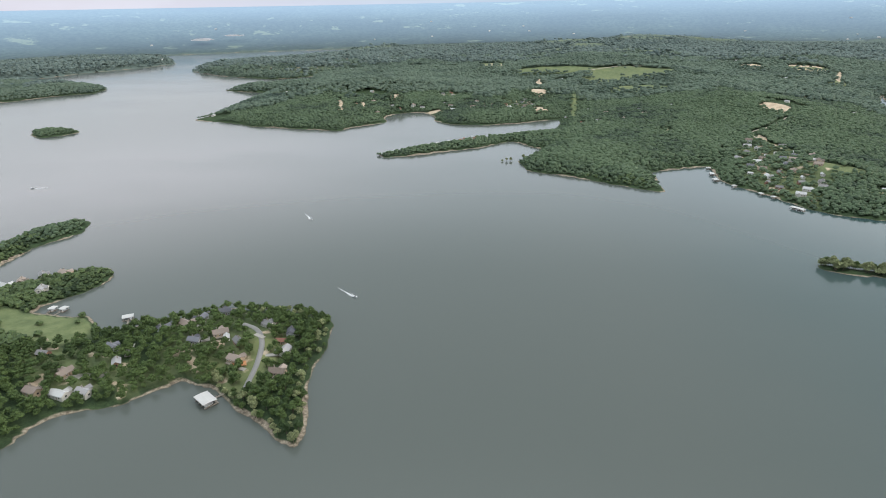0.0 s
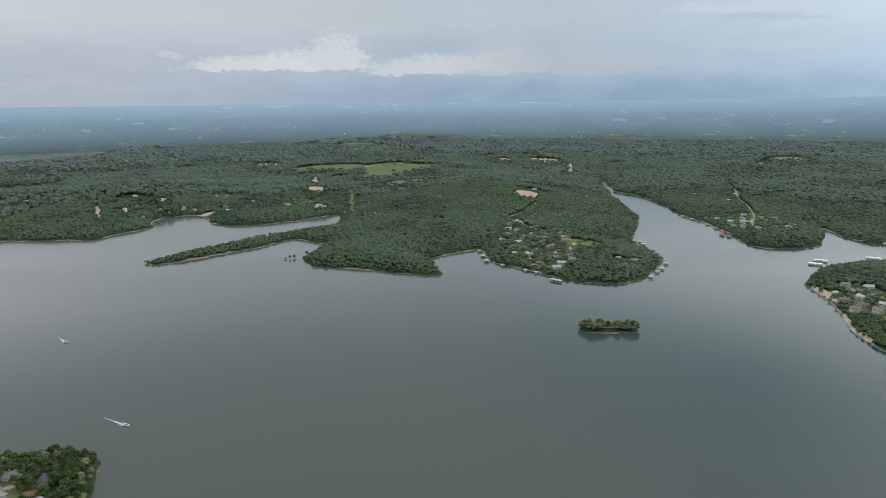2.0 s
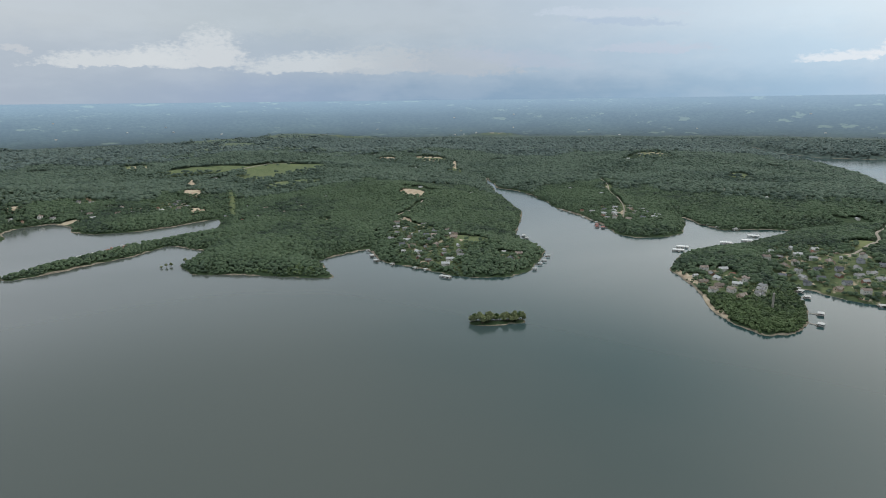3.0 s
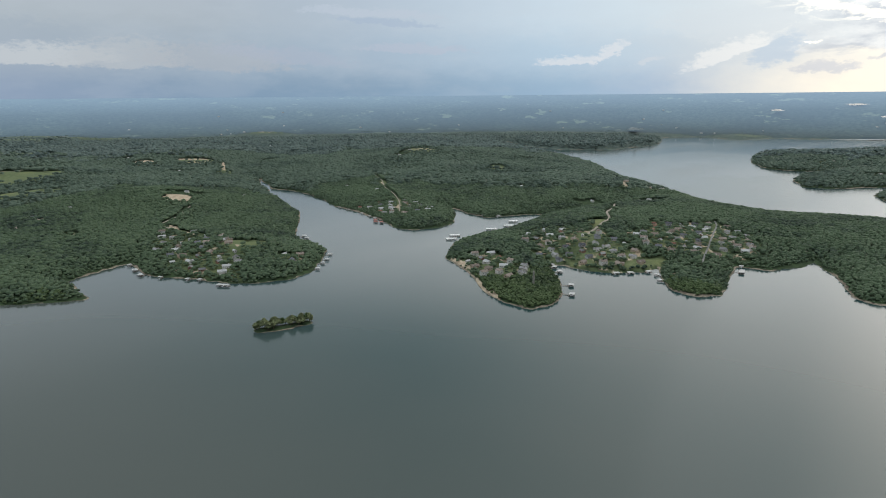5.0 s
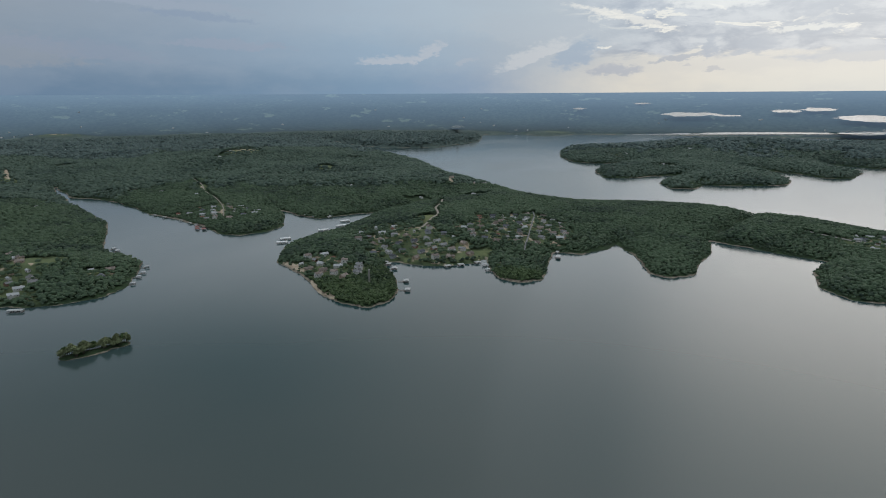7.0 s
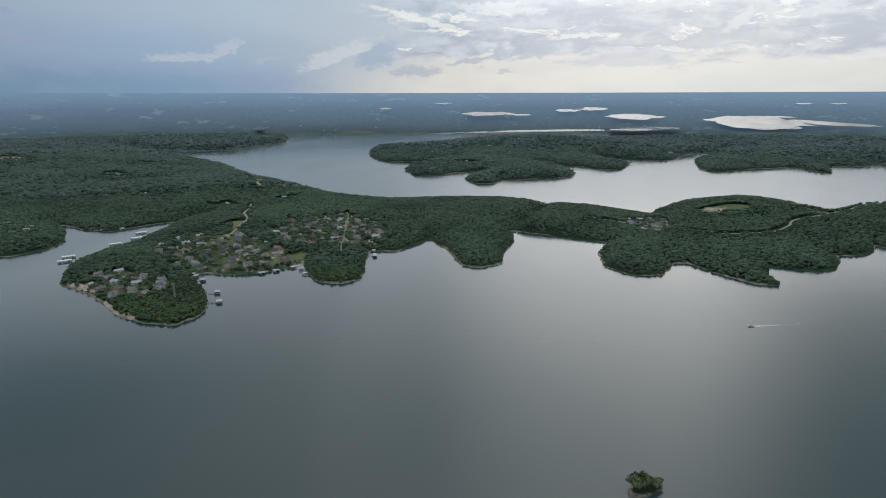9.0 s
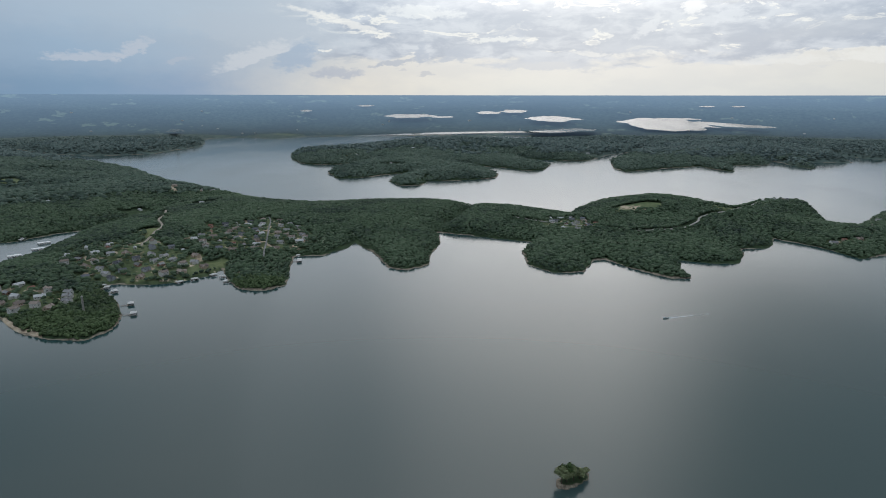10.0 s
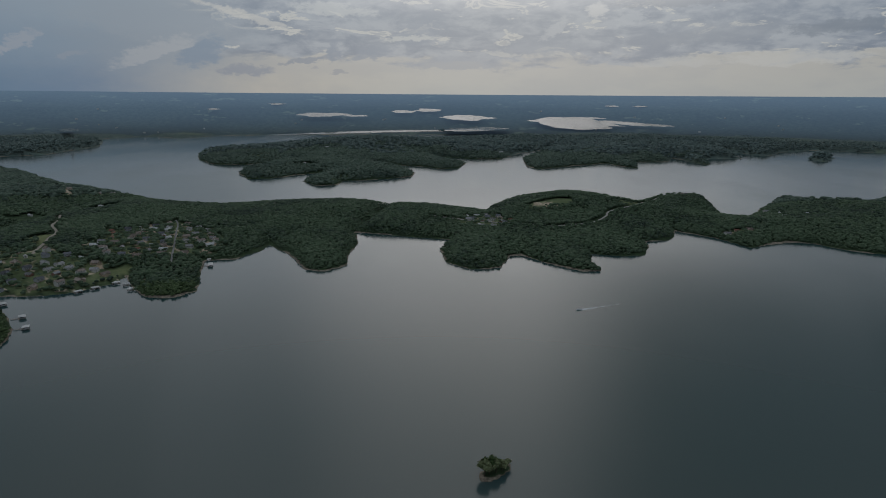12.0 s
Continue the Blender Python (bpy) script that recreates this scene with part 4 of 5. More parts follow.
def build_road(name, half, surface, pts):
    """A strip laid on the ground along a smooth line."""
    p = [Vector(q) for q in pts]
    line = []
    for i in range(len(p) - 1):
        a, b, c, d = p[max(i - 1, 0)], p[i], p[i + 1], p[min(i + 2, len(p) - 1)]
        n = max(2, int((c - b).length / 4))
        for k in range(n):
            t = k / n
            line.append(0.5 * ((2 * b) + (c - a) * t + (2 * a - 5 * b + 4 * c - d) * t * t + (3 * b - a - 3 * c + d) * t**3))
    line.append(p[-1])
    xy = np.array([q[:] for q in line])
    way = np.gradient(xy, axis=0)
    side = np.stack([-way[:, 1], way[:, 0]], -1) / np.linalg.norm(way, axis=1, keepdims=True)
    cols = []
    for s, up in ((-1, -0.6), (-1, 0.0), (0, 0.06), (1, 0.0), (1, -0.6)):
        q = xy + side * half * s * (1.0 if up >= 0 else 1.15)
        cols.append(np.column_stack([q, up + 0.3 + np.maximum.reduce([height(*(xy + side * half * t).T) for t in (-1, 0, 1)])]))
    grid = np.stack(cols, 1)
    n = len(xy)
    i, j = np.meshgrid(np.arange(n - 1), np.arange(4), indexing="ij")
    quads = np.stack([i * 5 + j, (i + 1) * 5 + j, (i + 1) * 5 + j + 1, i * 5 + j + 1], -1).reshape(-1, 4)[:, ::-1]
    mats = {"asphalt": ASPHALT, "concrete": CONCRETE, "gravel": GRAVEL}
    me = mesh_from(name, grid.reshape(-1, 3), quads, mats[surface])
    tagged(new(name, me), f"narrow {surface} road between trees and houses", "road", kind="structure")


for road in ROADS:
    build_road(*road)

# drives and a pool on the near point
for x, y, sx, sy, turn in [(-154, 352, 3.2, 9, 60), (-140, 332, 10, 3.2, 10), (-155, 318, 9, 3, -20), (-245, 302, 24, 6, 8), (-232, 330, 4, 16, 20), (-190, 348, 6, 7, 30), (-205, 372, 3, 14, 20)]:
    bm = boxed(0, 0, 0, sx, sy, 0.5, bevel=0.05)
    me = bpy.data.meshes.new("driveway")
    bm.to_mesh(me), bm.free()
    me.materials.append(CONCRETE)
    ob = tagged(new("driveway", me), "pale concrete drive beside a house", "driveway", kind="structure")
    ob.matrix_basis = pose(x, y, ground_at(x, y) + 0.25, 0, 0, turn)


def make_pool():
    pool = tagged(new("swimming_pool"), "small turquoise swimming pool with a pale rim", "pool")
    rim = bmesh.new()
    for cx, cy, sx, sy in ((0, 2.6, 10, 0.8), (0, -2.6, 10, 0.8), (4.6, 0, 0.8, 4.4), (-4.6, 0, 0.8, 4.4)):
        box(rim, cx, cy, 0.15, sx, sy, 0.5)
    part("rim", rim, CONCRETE, pool)
    part("water", boxed(0, 0, 0.0, 8.4, 4.4, 0.5), POOL, pool, "turquoise water")
    pool.matrix_basis = pose(-135, 374, ground_at(-135, 374) + 0.2, 0, 0, 20)


make_pool()


def make_terrace():
    """A raised timber terrace of single boards behind a house."""
    t = tagged(new("timber_terrace"), "orange-stained timber terrace beside a brown-roofed house", "terrace")
    for i in range(14):
        part("board", boxed(-4.2 + i * 0.62, 0, 1.0, 0.56, 5.6, 0.09), ORANGE, t)
    for x in (-4, 0, 4):
        for y in (-2.6, 2.6):
            part("post", boxed(x, y, 0.2, 0.18, 0.18, 1.7), ORANGE, t)
    t.matrix_basis = pose(-156, 321, ground_at(-156, 321), 0, 0, 25)


make_terrace()

# ---------------------------------------------------------------- boat docks


def make_dock(length, depth, bays, roof_mat, label):
    """A floating boat dock: floats, a deck round its slips, posts, a low roof."""
    dock = new("boat_dock")
    for i in range(bays + 1):
        finger = part("finger", boxed(-length / 2 + length * i / bays, -0.1, 0.45, 0.9, depth, 0.16), DECK, dock)
        part("float", boxed(-length / 2 + length * i / bays, -0.1, 0.12, 0.8, depth - 0.2, 0.5, bevel=0.08), FLOAT, finger)
    part("deck", boxed(0, depth / 2 + 0.6, 0.46, length + 1.3, 1.4, 0.18, bevel=0.03), DECK, dock)
    for i in range(bays + 1):
        for s in (-1, 1):
            part("post", rod(bmesh.new(), (-length / 2 + length * i / bays, s * depth * 0.47, 0.4), (-length / 2 + length * i / bays, s * depth * 0.47, 3.1), 0.09), STEEL, dock)
    e, q = depth / 2 + 0.5, length / 2 + 0.7
    roof = prism([(-e, 3.0), (0, 3.3), (e, 3.0), (e, 3.3), (0, 3.62), (-e, 3.35)], -q, q)
    roof.transform(Matrix.Rotation(math.pi / 2, 4, "Z"))
    part("roof", roof, roof_mat, dock)
    gang = bmesh.new()
    box(gang, 0, depth / 2 + 5.0, 0.62, 1.3, 8.0, 0.14)
    for s in (-1, 1):
        box(gang, s * 0.62, depth / 2 + 5.0, 1.45, 0.06, 8.0, 0.06)
        for k in range(5):
            box(gang, s * 0.62, depth / 2 + 1.2 + k * 1.9, 1.05, 0.05, 0.05, 0.8)
    part("gangway", gang, DECK, dock)
    for i in range(0, bays, 2):
        hull = boat_hull(5.0, min(1.0, length / bays / 2 - 0.55))
        hull.transform(Matrix.Translation((-length / 2 + length * (i + 0.5) / bays, 0, 0.15)) @ Matrix.Rotation(math.pi / 2, 4, "Z"))
        part("moored_hull", hull, HULL, dock, "white hull moored in its slip")
    if roof_mat != DOCK_ROOF or bays != 3:
        for piece in dock.children_recursive:
            piece.data.transform(Matrix.Diagonal((0.88, 0.80, 0.74, 1)))
    return tagged(dock, label, "dock", "docks along the shore")


def boat_hull(length, wide):
    """A planing hull with a sharp bow, along x."""
    bm = bmesh.new()
    rings = []
    for k in range(8):
        t = k / 7
        x = length * (t - 0.5)
        b = wide * (1 - max(0, (t - 0.45) / 0.55) ** 2.2 * 0.97)
        keel, sheer = -0.25 + 0.45 * max(0, t - 0.5) ** 2 * 2, 0.55 + 0.25 * t
        rings.append([bm.verts.new((x, y, z)) for y, z in ((0, keel), (b * 0.8, 0.05), (b, sheer), (b * 0.82, sheer + 0.02), (0, sheer - 0.18), (-b * 0.82, sheer + 0.02), (-b, sheer), (-b * 0.8, 0.05))])
    for r, q in zip(rings, rings[1:]):
        for i in range(8):
            bm.faces.new((r[i], r[(i + 1) % 8], q[(i + 1) % 8], q[i]))
    bm.faces.new(rings[0][::-1]), bm.faces.new(rings[-1])
    return bm


DOCKS = [
    make_dock(4.2, 6.2, 1, DOCK_ROOF, "small floating boat dock with a pale roof"),
    make_dock(7.6, 6.5, 2, DOCK_ROOF, "floating boat dock with a pale sheet roof"),
    make_dock(16.0, 6.5, 5, DOCK_ROOF, "long floating boat dock with a pale sheet roof"),
    make_dock(11.0, 6.5, 3, DOCK_RED, "floating boat dock with a rust-red roof"),
    make_dock(11.0, 7.5, 3, DOCK_ROOF, "broad floating boat dock with a pale flat roof"),
    make_dock(17.0, 7.0, 5, DOCK_WHITE, "long floating boat dock with a white roof off the village"),
]
# x, y, kind
DOCK_SITES = [
    (-163, 287, 4), (-266, 385, 1), (-332, 394, 0), (-323, 396, 0), (293, 835, 0), (288, 804, 1), (282, 777, 1), (295, 751, 0), (311, 716, 0), (323, 703, 0), (325, 659, 2),
    (441, 638, 0), (463, 655, 0), (478, 666, 0), (498, 686, 0), (536, 797, 1), (542, 813, 1), (783, 1358, 1), (696, 1171, 3), (696, 805, 3), (692, 816, 3), (703, 829, 3),
    (721, 843, 0), (725, 862, 0), (734, 896, 0), (741, 950, 0), (743, 982, 0), (871, 732, 1), (866, 709, 1), (873, 690, 1), (882, 695, 1), (917, 687, 1), (680, 625, 5), (701, 637, 5),
    (777, 625, 5), (817, 620, 5), (854, 638, 5), (653, 431, 0), (646, 417, 1), (633, 400, 1), (593, 359, 1), (564, 340, 1), (672, 345, 1), (685, 333, 1), (705, 321, 1), (699, 301, 0), (682, 288, 0), (778, 234, 2), (809, 244, 0),
]


def place_docks():
    used = set()
    for x, y, kind in DOCK_SITES:
        way, off = shoreward(x, y)
        r = math.degrees(math.atan2(way.y, way.x)) - 90
        depth = 6 + (3 if kind == 2 else 0)
        if kind == 5:
            r = 137
        if off < depth:
            x, y = x - way.x * (depth - off), y - way.y * (depth - off)
        m = pose(x, y, 0.0, 0, 0, r)
        if kind in used:
            copy_thing(DOCKS[kind], m)
        else:
            used.add(kind)
            DOCKS[kind].matrix_basis = m


place_docks()


# ---------------------------------------------------------------- boats under way, with their wakes
def make_boat(x, y, tail, length, label):
    boat = tagged(new("speedboat"), label, "boat", "boats on the lake")
    hull = part("hull", boat_hull(length, 1.15), HULL, boat)
    part("windscreen", prism([(0.1, 0.55), (0.7, 0.55), (0.35, 1.15), (0.28, 1.15)], -0.85, 0.85), GLASS, boat)
    part("seat", boxed(-0.9, 0, 0.65, 0.7, 1.5, 0.5, bevel=0.06), DARK, boat)
    part("outboard_motor", boxed(-length / 2 - 0.25, 0, 0.55, 0.5, 0.45, 1.0, bevel=0.08), DARK, boat)
    way = Vector((x - tail[0], y - tail[1]))
    boat.matrix_basis = pose(x, y, 0.15, 0, -3, math.degrees(math.atan2(way.y, way.x)))
    # foam: a churned ribbon that thins out astern, with a spray wing on either side
    rng = np.random.RandomState(int(abs(x)))
    n, full = 46, way.length
    u = way.normalized()
    s = Vector((-u.y, u.x))
    bm = bmesh.new()

    def ribbon(off0, off1, w0, w1, reach):
        last = None
        for k in range(n):
            t = k / (n - 1)
            c = Vector((x, y)) - u * (length * 0.35 + t * reach) + s * (off0 + (off1 - off0) * t + rng.normal() * 0.12)
            w = (w0 + (w1 - w0) * t) * rng.uniform(0.6, 1.3) * (1 - t * 0.6)
            a, b = c + s * w, c - s * w
            pair = (bm.verts.new((a.x, a.y, 0.04)), bm.verts.new((b.x, b.y, 0.04)))
            if last and (t < 0.55 or rng.rand() > t * 0.75):
                bm.faces.new((last[0], last[1], pair[1], pair[0]))
            last = pair

    ribbon(0, 0, 0.8, 0.55, full)
    ribbon(0.9, 2.2, 0.5, 0.2, full * 0.35), ribbon(-0.9, -2.2, 0.5, 0.2, full * 0.35)
    me = bpy.data.meshes.new("wake")
    bmesh.ops.recalc_face_normals(bm, faces=bm.faces)
    bm.to_mesh(me), bm.free()
    me.materials.append(FOAM)
    tagged(new("wake", me), "white foam trail behind a speedboat", "wake", kind="stuff")


make_boat(-106, 428, (-123, 444), 5.6, "white speedboat running with a foam wake")
make_boat(-193, 614, (-205, 633), 6.0, "small white motorboat with a short wake")
make_boat(586, -186, (603, -237), 6.0, "small dark-seated motorboat with a thin wake")
make_boat(-592, 728, (-572, 734), 6.0, "distant white motorboat with a short wake")


def make_tower():
    """A pale standpipe that rises out of the trees."""
    x, y = 551, 382
    t = tagged(new("standpipe_tower"), "slim pale tower rising above the trees", "tower")
    part("shaft", rod(bmesh.new(), (0, 0, -0.5), (0, 0, 17), 1.1, 1.0, 14), CONCRETE, t)
    part("cap", rod(bmesh.new(), (0, 0, 17), (0, 0, 17.9), 1.2, 0.5, 14), CONCRETE, t)
    ladder = bmesh.new()
    for s in (-0.2, 0.2):
        rod(ladder, (-1.0, s, 0), (-0.92, s, 15), 0.03, sides=5)
    for k in range(30):
        rod(ladder, (-0.99 + k * 0.002, -0.2, 0.4 + k * 0.5), (-0.99 + k * 0.002, 0.2, 0.4 + k * 0.5), 0.025, sides=5)
    part("ladder", ladder, STEEL, t)
    t.matrix_basis = pose(x, y, ground_at(x, y))


make_tower()



# ---------------------------------------------------------------- woods


def ball(level):
    bm = bmesh.new()
    bmesh.ops.create_icosphere(bm, subdivisions=level, radius=1.0)
    v = np.array([p.co[:] for p in bm.verts])
    f = np.array([[q.index for q in fc.verts] for fc in bm.faces])
    bm.free()
    return v, f


def crown_shapes(level, count, rough):
    """Uneven crowns: lumpy, flat below."""
    v, f = ball(level)
    out = []
    rng = np.random.RandomState(11 + level)
    for k in range(count):
        lump = 1 + rough * np.array([noise.noise(Vector(p) * 1.6 + Vector((k * 9.1, 0, 0))) for p in v])
        w = v * (lump * (1 + rng.uniform(-0.20, 0.20, len(v))))[:, None]
        w[:, 2] = np.where(w[:, 2] < -0.55, -0.55, w[:, 2])
        out.append(w)
    low = v[f][:, :, 2].mean(1) < -0.60
    return out, f[~low]


def scatter(r0, r1, step, az0=-43, az1=134):
    """Jittered points on a square raster, between two distances and bearings."""
    rng = np.random.RandomState(int(r0) + 3)
    g = np.arange(-r1, r1, step)
    x, y = [q.ravel() + rng.uniform(-0.45, 0.45, len(g) ** 2) * step for q in np.meshgrid(g, g)]
    r, a = np.hypot(x, y), np.degrees(np.arctan2(x, y))
    ok = (r > r0) & (r < r1) & (a > az0) & (a < az1)
    x, y = x[ok], y[ok]
    return x, y, rng


def standing(x, y):
    """The share of trees that stands, less those at houses or before barns in the camera's view."""
    trees = cover(x, y)[2]
    for bx, by, _, _ in BARNS:
        near = (np.abs(x - bx) < 45) & (np.abs(y - by) < 45)
        # a deeper clearing on the camera's side keeps each barn in view
        back = (x - bx) * bx + (y - by) * by
        trees = np.where(near & (np.hypot(x - bx, y - by) < np.where(back < 0, 40, 16)), 0.0, trees)
    for hx, hy, _, _ in SITES:
        near = (np.abs(x - hx) < 11) & (np.abs(y - hy) < 11)
        trees = np.where(near & (np.hypot(x - hx, y - hy) < (6.0 if hx < -90 and hy < 500 else 9.0)), 0.0, trees)
    return trees


def wood(name, r0, r1, step, level, size, material, label, rough=0.5, keep=None, az0=-43):
    x, y, rng = scatter(r0 * 0.86, r1 * 1.14, step, az0)
    r = np.hypot(x, y) * (1 + 0.26 * fbm(x / 130, y / 130, 3) + rng.uniform(-0.03, 0.03, len(x)))
    ok = (r >= r0) & (r < r1)
    x, y = x[ok], y[ok]
    d = inland(x, y)
    ok = d > 1.0 + np.clip(fbm(x / 45, y / 45, 2) * 12, -0.4, 2.6)
    x, y, d = x[ok], y[ok], d[ok]
    trees = standing(x, y)
    ok = rng.rand(len(x)) < trees
    if keep is not None:
        ok &= keep(x, y)
    x, y, d = x[ok], y[ok], d[ok]
    z = height(x, y, d)
    shapes, f = crown_shapes(level, 8, rough)
    nv = len(shapes[0])
    which = rng.randint(0, 8, len(x))
    grow = 0.68 + 0.62 * rng.rand(len(x)) ** 1.3 + 0.5 * fbm(x / 60, y / 60, 3)
    grow *= np.clip(0.62 + d / 60, 0.62, 1) * np.clip((3560 - np.hypot(x, y)) / 500, 0.25, 1)
    wide, tall = size * grow, size * grow * rng.uniform(*((0.52, 0.80) if level == 1 else (0.66, 1.0)), len(x))
    turn = rng.uniform(0, 2 * np.pi, len(x))
    base = np.array(shapes)[which]
    c, s = np.cos(turn)[:, None], np.sin(turn)[:, None]
    vx = (base[:, :, 0] * c - base[:, :, 1] * s) * wide[:, None] + x[:, None]
    vy = (base[:, :, 0] * s + base[:, :, 1] * c) * wide[:, None] + y[:, None]
    vz = base[:, :, 2] * tall[:, None] + (z + tall * 0.5 + size * 0.30 + (0.6 * size * np.clip(d / 45 - 0.1, 0, 1) if level == 1 else 0.0))[:, None]
    verts = np.stack([vx, vy, vz], -1).reshape(-1, 3)
    faces = (f[None] + (np.arange(len(x)) * nv)[:, None, None]).reshape(-1, 3)
    me = mesh_from(name, verts, faces, material, level == 1)
    tagged(new(name, me), label, "woods", kind="stuff")


def near_trees_stand(x, y):
    """Where the trees of the near point are built one by one."""
    return (x > -168) & (x < -80) & (y > 230) & (y < 430)


def leafy(x, y):
    """The rest of the near point, seen close enough for sprays of leaves."""
    return (x < -155) & (np.hypot(x, y) < 455) & (x > -310)


def on_islands(x, y):
    return ((x > 255) & (x < 345) & (y > 465) & (y < 520)) | near_trees_stand(x, y)


# far arms of the lake: bearing, degrees below level, half width and half depth in degrees, lean
ARMS = [(88.6, 3.10, 9.5, 0.11, 0.024), (97.2, 2.82, 3.4, 0.16, 0.03), (84.0, 1.58, 2.2, 0.17, 0.0), (86.6, 1.68, 1.0, 0.07, 0.0), (90.9, 1.29, 1.1, 0.10, 0.0), (93.1, 1.16, 1.2, 0.13, 0.0), (96.6, 1.80, 2.4, 0.22, 0.0), (106.3, 2.18, 3.6, 0.50, -0.05), (111.0, 2.12, 3.8, 0.13, -0.05),
        (109.4, 0.66, 0.6, 0.05, 0.0), (111.7, 0.65, 0.6, 0.05, 0.0), (107.0, 1.70, 2.0, 0.07, 0.0), (79.8, 0.68, 0.7, 0.07, 0.0), (74.6, 1.12, 0.5, 0.07, 0.0), (63.7, 2.72, 0.7, 0.11, 0.0),
        (-24.9, 2.22, 0.9, 0.10, 0.0), (-22.2, 1.97, 0.8, 0.06, 0.0)]


wood("near_woods", 150, 720, 3.9, 2, 2.55, CANOPY, "dense dark green broadleaf woods on the points", 0.6, lambda x, y: ~on_islands(x, y) & ~leafy(x, y), -58)
wood("middle_woods", 720, 1450, 4.7, 1, 3.3, CANOPY_MID_HAZED, "dense green broadleaf woods on the hills, tinted slightly for haze", 0.6)
wood("far_woods", 1450, 2350, 8.3, 1, 5.2, CANOPY_HILL_HAZED, "green woods covering the hills behind the lake, tinted for haze", 0.6)
wood("distant_woods", 2350, 3480, 15.5, 1, 7.4, CANOPY_FAR_HAZED, "distant woods over the far hills, tinted blue for haze", 0.7, lambda x, y: (np.hypot(x, y) < 3200) | (np.abs(np.degrees(np.arctan2(x, y)) - 90) > 11.5))
for arm in ARMS:
    arm_of_lake(*arm)

# ---------------------------------------------------------------- trees one by one


def make_tree(seed, tall, wide, leaf, label):
    """A tapered trunk with limbs and a crown of many small sprays of leaves with gaps."""
    rng = np.random.RandomState(seed)
    tree = new("tree")
    bm = bmesh.new()
    rod(bm, (0, 0, -1.2), (0.15, 0.1, tall * 0.62), 0.28, 0.09)
    lobes = []
    for k in range(7):
        a, q = k * 2.4 + rng.uniform(-0.4, 0.4), rng.uniform(0.45, 0.95)
        tip = np.array([math.cos(a) * wide * 0.55 * q, math.sin(a) * wide * 0.55 * q, tall * rng.uniform(0.45, 0.80)])
        rod(bm, (0.05, 0.05, tall * rng.uniform(0.22, 0.45)), tip, 0.11, 0.03, 5)
        lobes.append((tip, wide * rng.uniform(0.36, 0.52)))
    lobes.append((np.array([0.1, 0, tall * 0.86]), wide * 0.42))
    part("trunk", bm, BARK, tree)
    pts, nrm = [], []
    for c, r in lobes:
        n = int(60 * (r / (wide * 0.44)) ** 2)
        v = rng.normal(size=(n, 3))
        v /= np.linalg.norm(v, axis=1, keepdims=True)
        v[:, 2] = np.where(v[:, 2] < -0.35, -v[:, 2], v[:, 2])
        pts.append(c + v * r * rng.uniform(0.72, 1.08, (n, 1)) * (1, 1, 0.85)), nrm.append(v)
    pts, nrm = np.concatenate(pts), np.concatenate(nrm)
    nrm = nrm + rng.normal(size=nrm.shape) * 0.45
    nrm /= np.linalg.norm(nrm, axis=1, keepdims=True)
    a = np.cross(nrm, rng.normal(size=nrm.shape))
    a /= np.linalg.norm(a, axis=1, keepdims=True)
    b = np.cross(nrm, a)
    size = wide * rng.uniform(0.085, 0.16, (len(pts), 1))
    quad = np.stack([pts + a * size, pts + b * size * 0.8 + nrm * size * 0.2, pts - a * size * 0.9, pts - b * size * 0.8 - nrm * size * 0.15], 1).reshape(-1, 3)
    core, f = ball(1)
    cores = np.concatenate([core * r * 0.74 * (1, 1, 0.85) + c for c, r in lobes])
    faces4 = np.arange(len(quad)).reshape(-1, 4)
    tris = np.concatenate([faces4[:, [0, 1, 2]], faces4[:, [0, 2, 3]]])
    fc = np.concatenate([f + k * len(core) for k in range(len(lobes))]) + len(quad)
    me = mesh_from("crown", np.concatenate([quad, cores]), np.concatenate([tris, fc]), leaf, False)
    crown = new("crown", me)
    crown.parent = tree
    return tagged(tree, label, "tree", "trees on the near point")


TREES = [make_tree(1, 9.0, 4.6, LEAF, "full dark green broadleaf tree"), make_tree(2, 7.5, 4.0, LEAF, "rounded green broadleaf tree"),
         make_tree(3, 10.0, 4.4, LEAF, "tall green broadleaf tree"), make_tree(4, 6.0, 3.4, LEAF, "low green broadleaf tree"),
         make_tree(5, 5.5, 3.2, LEAF_PALE, "pale green willow at the water's edge"), make_tree(6, 7.0, 3.6, LEAF_PALE, "yellow-green tree at the water's edge")]


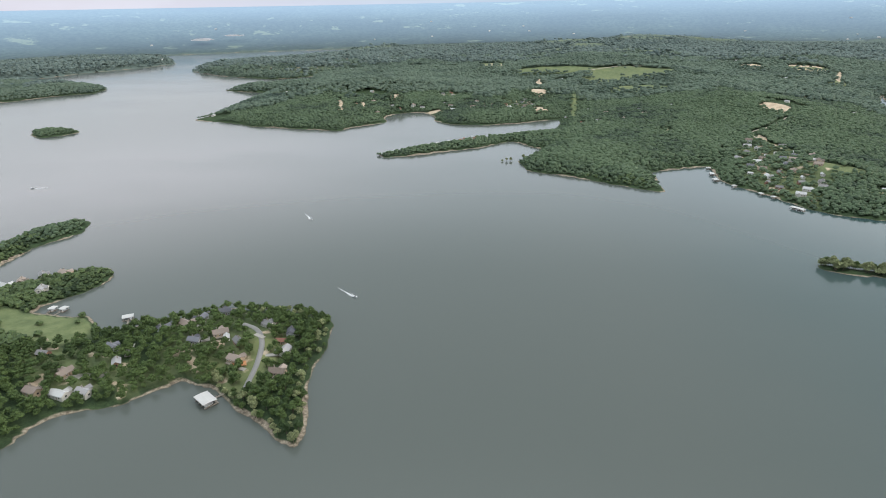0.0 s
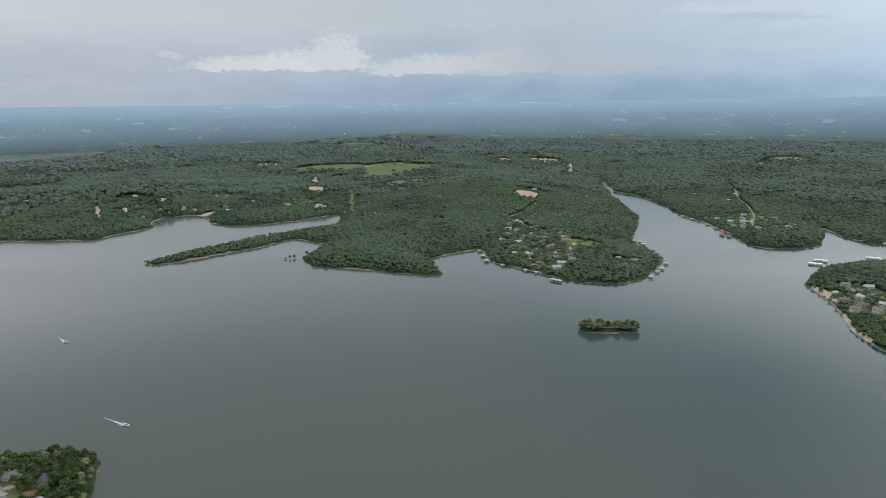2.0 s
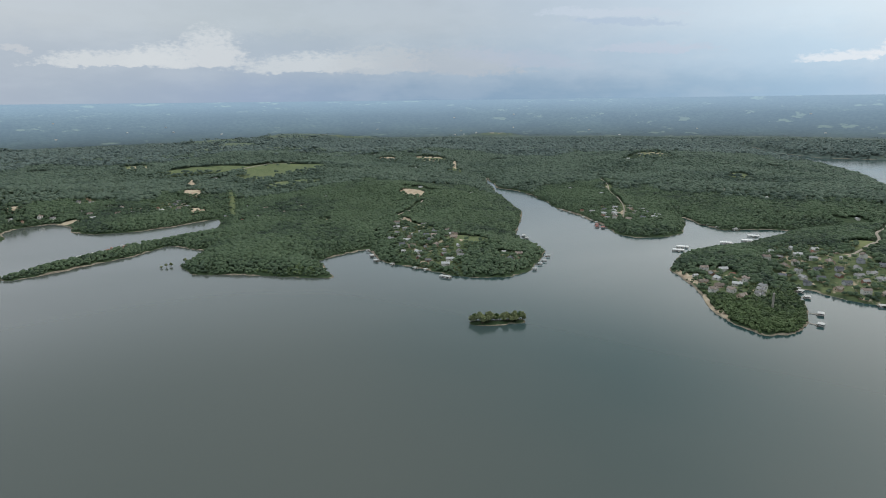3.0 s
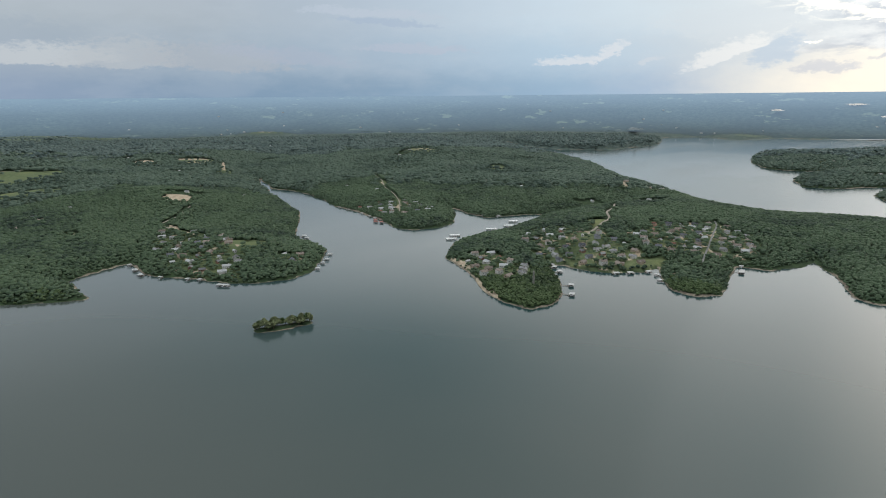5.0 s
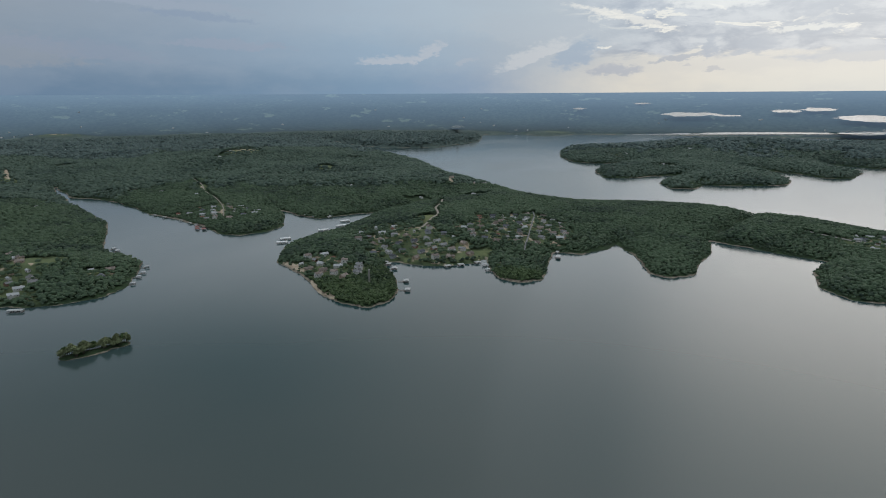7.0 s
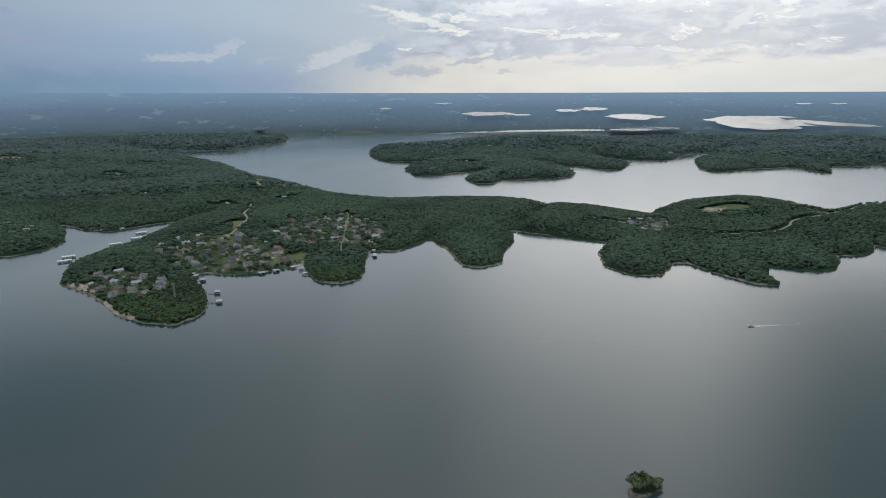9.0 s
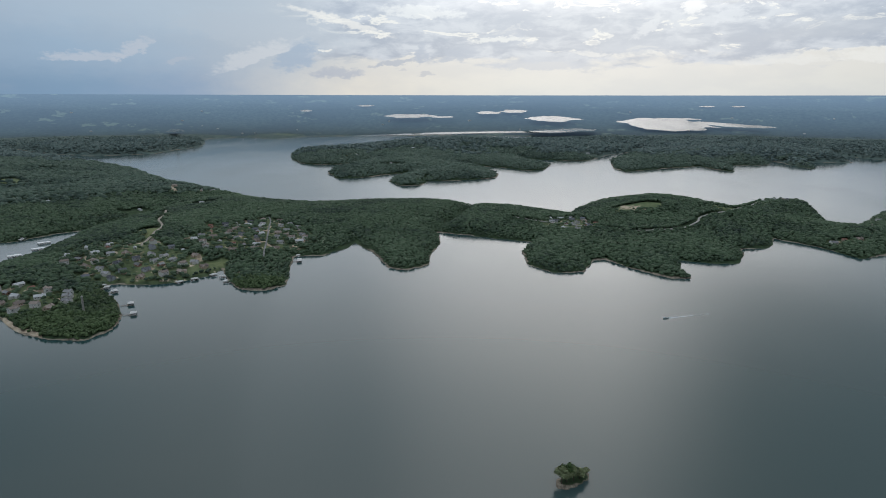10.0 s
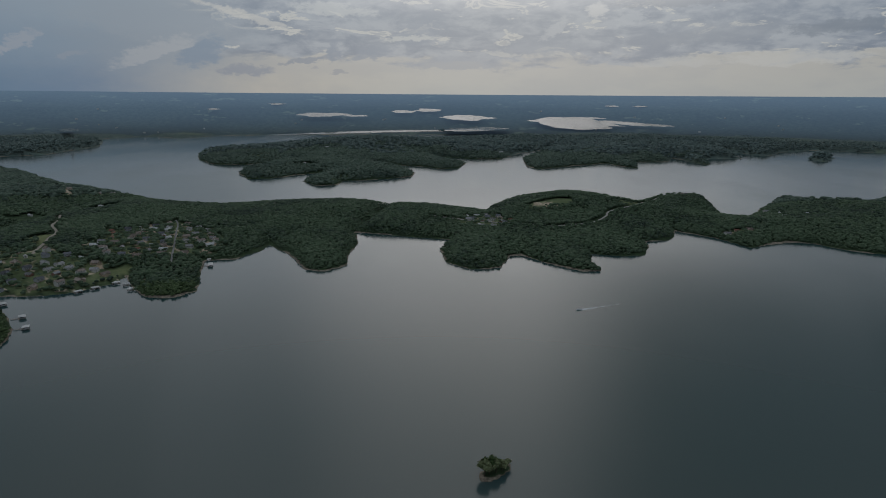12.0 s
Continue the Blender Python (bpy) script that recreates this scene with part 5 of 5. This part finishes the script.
def place_trees():
    rng = np.random.RandomState(21)
    x, y, _ = scatter(150, 500, 5.0)
    ok = near_trees_stand(x, y)
    x, y = x[ok], y[ok]
    d = inland(x, y)
    ok = (d > 1.2) & (rng.rand(len(x)) < standing(x, y))
    spots = [(a, b, int(rng.choice([0, 1, 2, 3], p=[0.35, 0.3, 0.15, 0.2])) if q > 8 else int(rng.choice([3, 4, 5, 1]))) for a, b, q in zip(x[ok], y[ok], d[ok])]
    # the drowned island of willows, the little islet, snags off the point
    for k in range(58):
        t, q = (k + rng.uniform(0, 1)) / 58, rng.uniform(-1, 1)
        spread = 1.0 - 0.75 * abs(2 * t - 0.9) ** 2
        spots.append((274 + 52 * t + q * 1.5, 502 - 18 * t + q * 6.5 * max(spread, 0.2), int(rng.choice([4, 5, 1, 4, 5]))))
    for a, b, k in [(308, -49, 5), (309, -52, 4), (311, -50, 1), (312, -54, 1), (310.5, -56, 5), (314, -58, 1), (316, -61, 4), (317, -64, 5), (313, -60, 4), (13, 880, 4), (19, 882, 5), (25, 884, 4), (44, 899, 5)]:
        spots.append((a, b, k))
    used = set()
    for a, b, k in spots:
        z = max(ground_at(a, b), -0.6)
        g = rng.uniform(0.58, 1.0) * (1.35 if a > 250 else 1.0) * (rng.choice([0.6, 0.85, 1.0, 1.2]) if 250 < a < 340 else 1.0)
        m = pose(a, b, z, 0, 0, rng.uniform(0, 360))
        if k in used:
            ob = copy_thing(TREES[k], m)
        else:
            used.add(k)
            ob = TREES[k]
            ob.matrix_basis = m
        drowned = 250 < a < 340
        g *= 0.92 if drowned else 1.0
        ob.scale = (g, g, g * (rng.uniform(0.85, 1.2) if drowned else rng.uniform(0.85, 1.15)))


place_trees()


def leafy_woods():
    """The woods behind the near point: the same crowns, joined."""
    x, y, rng = scatter(150, 660, 5.2, -58)
    ok = leafy(x, y) & ~near_trees_stand(x, y)
    x, y = x[ok], y[ok]
    d = inland(x, y)
    ok = (d > 1.0) & (rng.rand(len(x)) < standing(x, y))
    x, y = x[ok], y[ok]
    z = height(x, y)
    verts, faces, n = [], [], 0
    for k in range(4):
        me = next(c for c in TREES[k].children if c.name.startswith("crown")).data
        v = np.empty(len(me.vertices) * 3, np.float32)
        me.vertices.foreach_get("co", v)
        v = v.reshape(-1, 3)
        f = np.empty(len(me.loops), np.int32)
        me.loops.foreach_get("vertex_index", f)
        f = f.reshape(-1, 3)
        leaves = len(f) - 160
        f = np.concatenate([f[:leaves // 2 : 2], f[leaves // 2 : leaves : 2], f[leaves:]])
        for i in range(k, len(x), 4):
            a, g = rng.uniform(0, 6.28), rng.uniform(0.6, 1.0)
            c, s = math.cos(a) * g, math.sin(a) * g
            w = np.stack([v[:, 0] * c - v[:, 1] * s + x[i], v[:, 0] * s + v[:, 1] * c + y[i], v[:, 2] * g * 0.92 + z[i]], -1)
            verts.append(w), faces.append(f + n)
            n += len(w)
    me = mesh_from("point_woods", np.concatenate(verts), np.concatenate(faces), CANOPY_LEAF, False)
    tagged(new("point_woods", me), "dense green broadleaf trees round lakeside houses", "woods", kind="stuff")


leafy_woods()
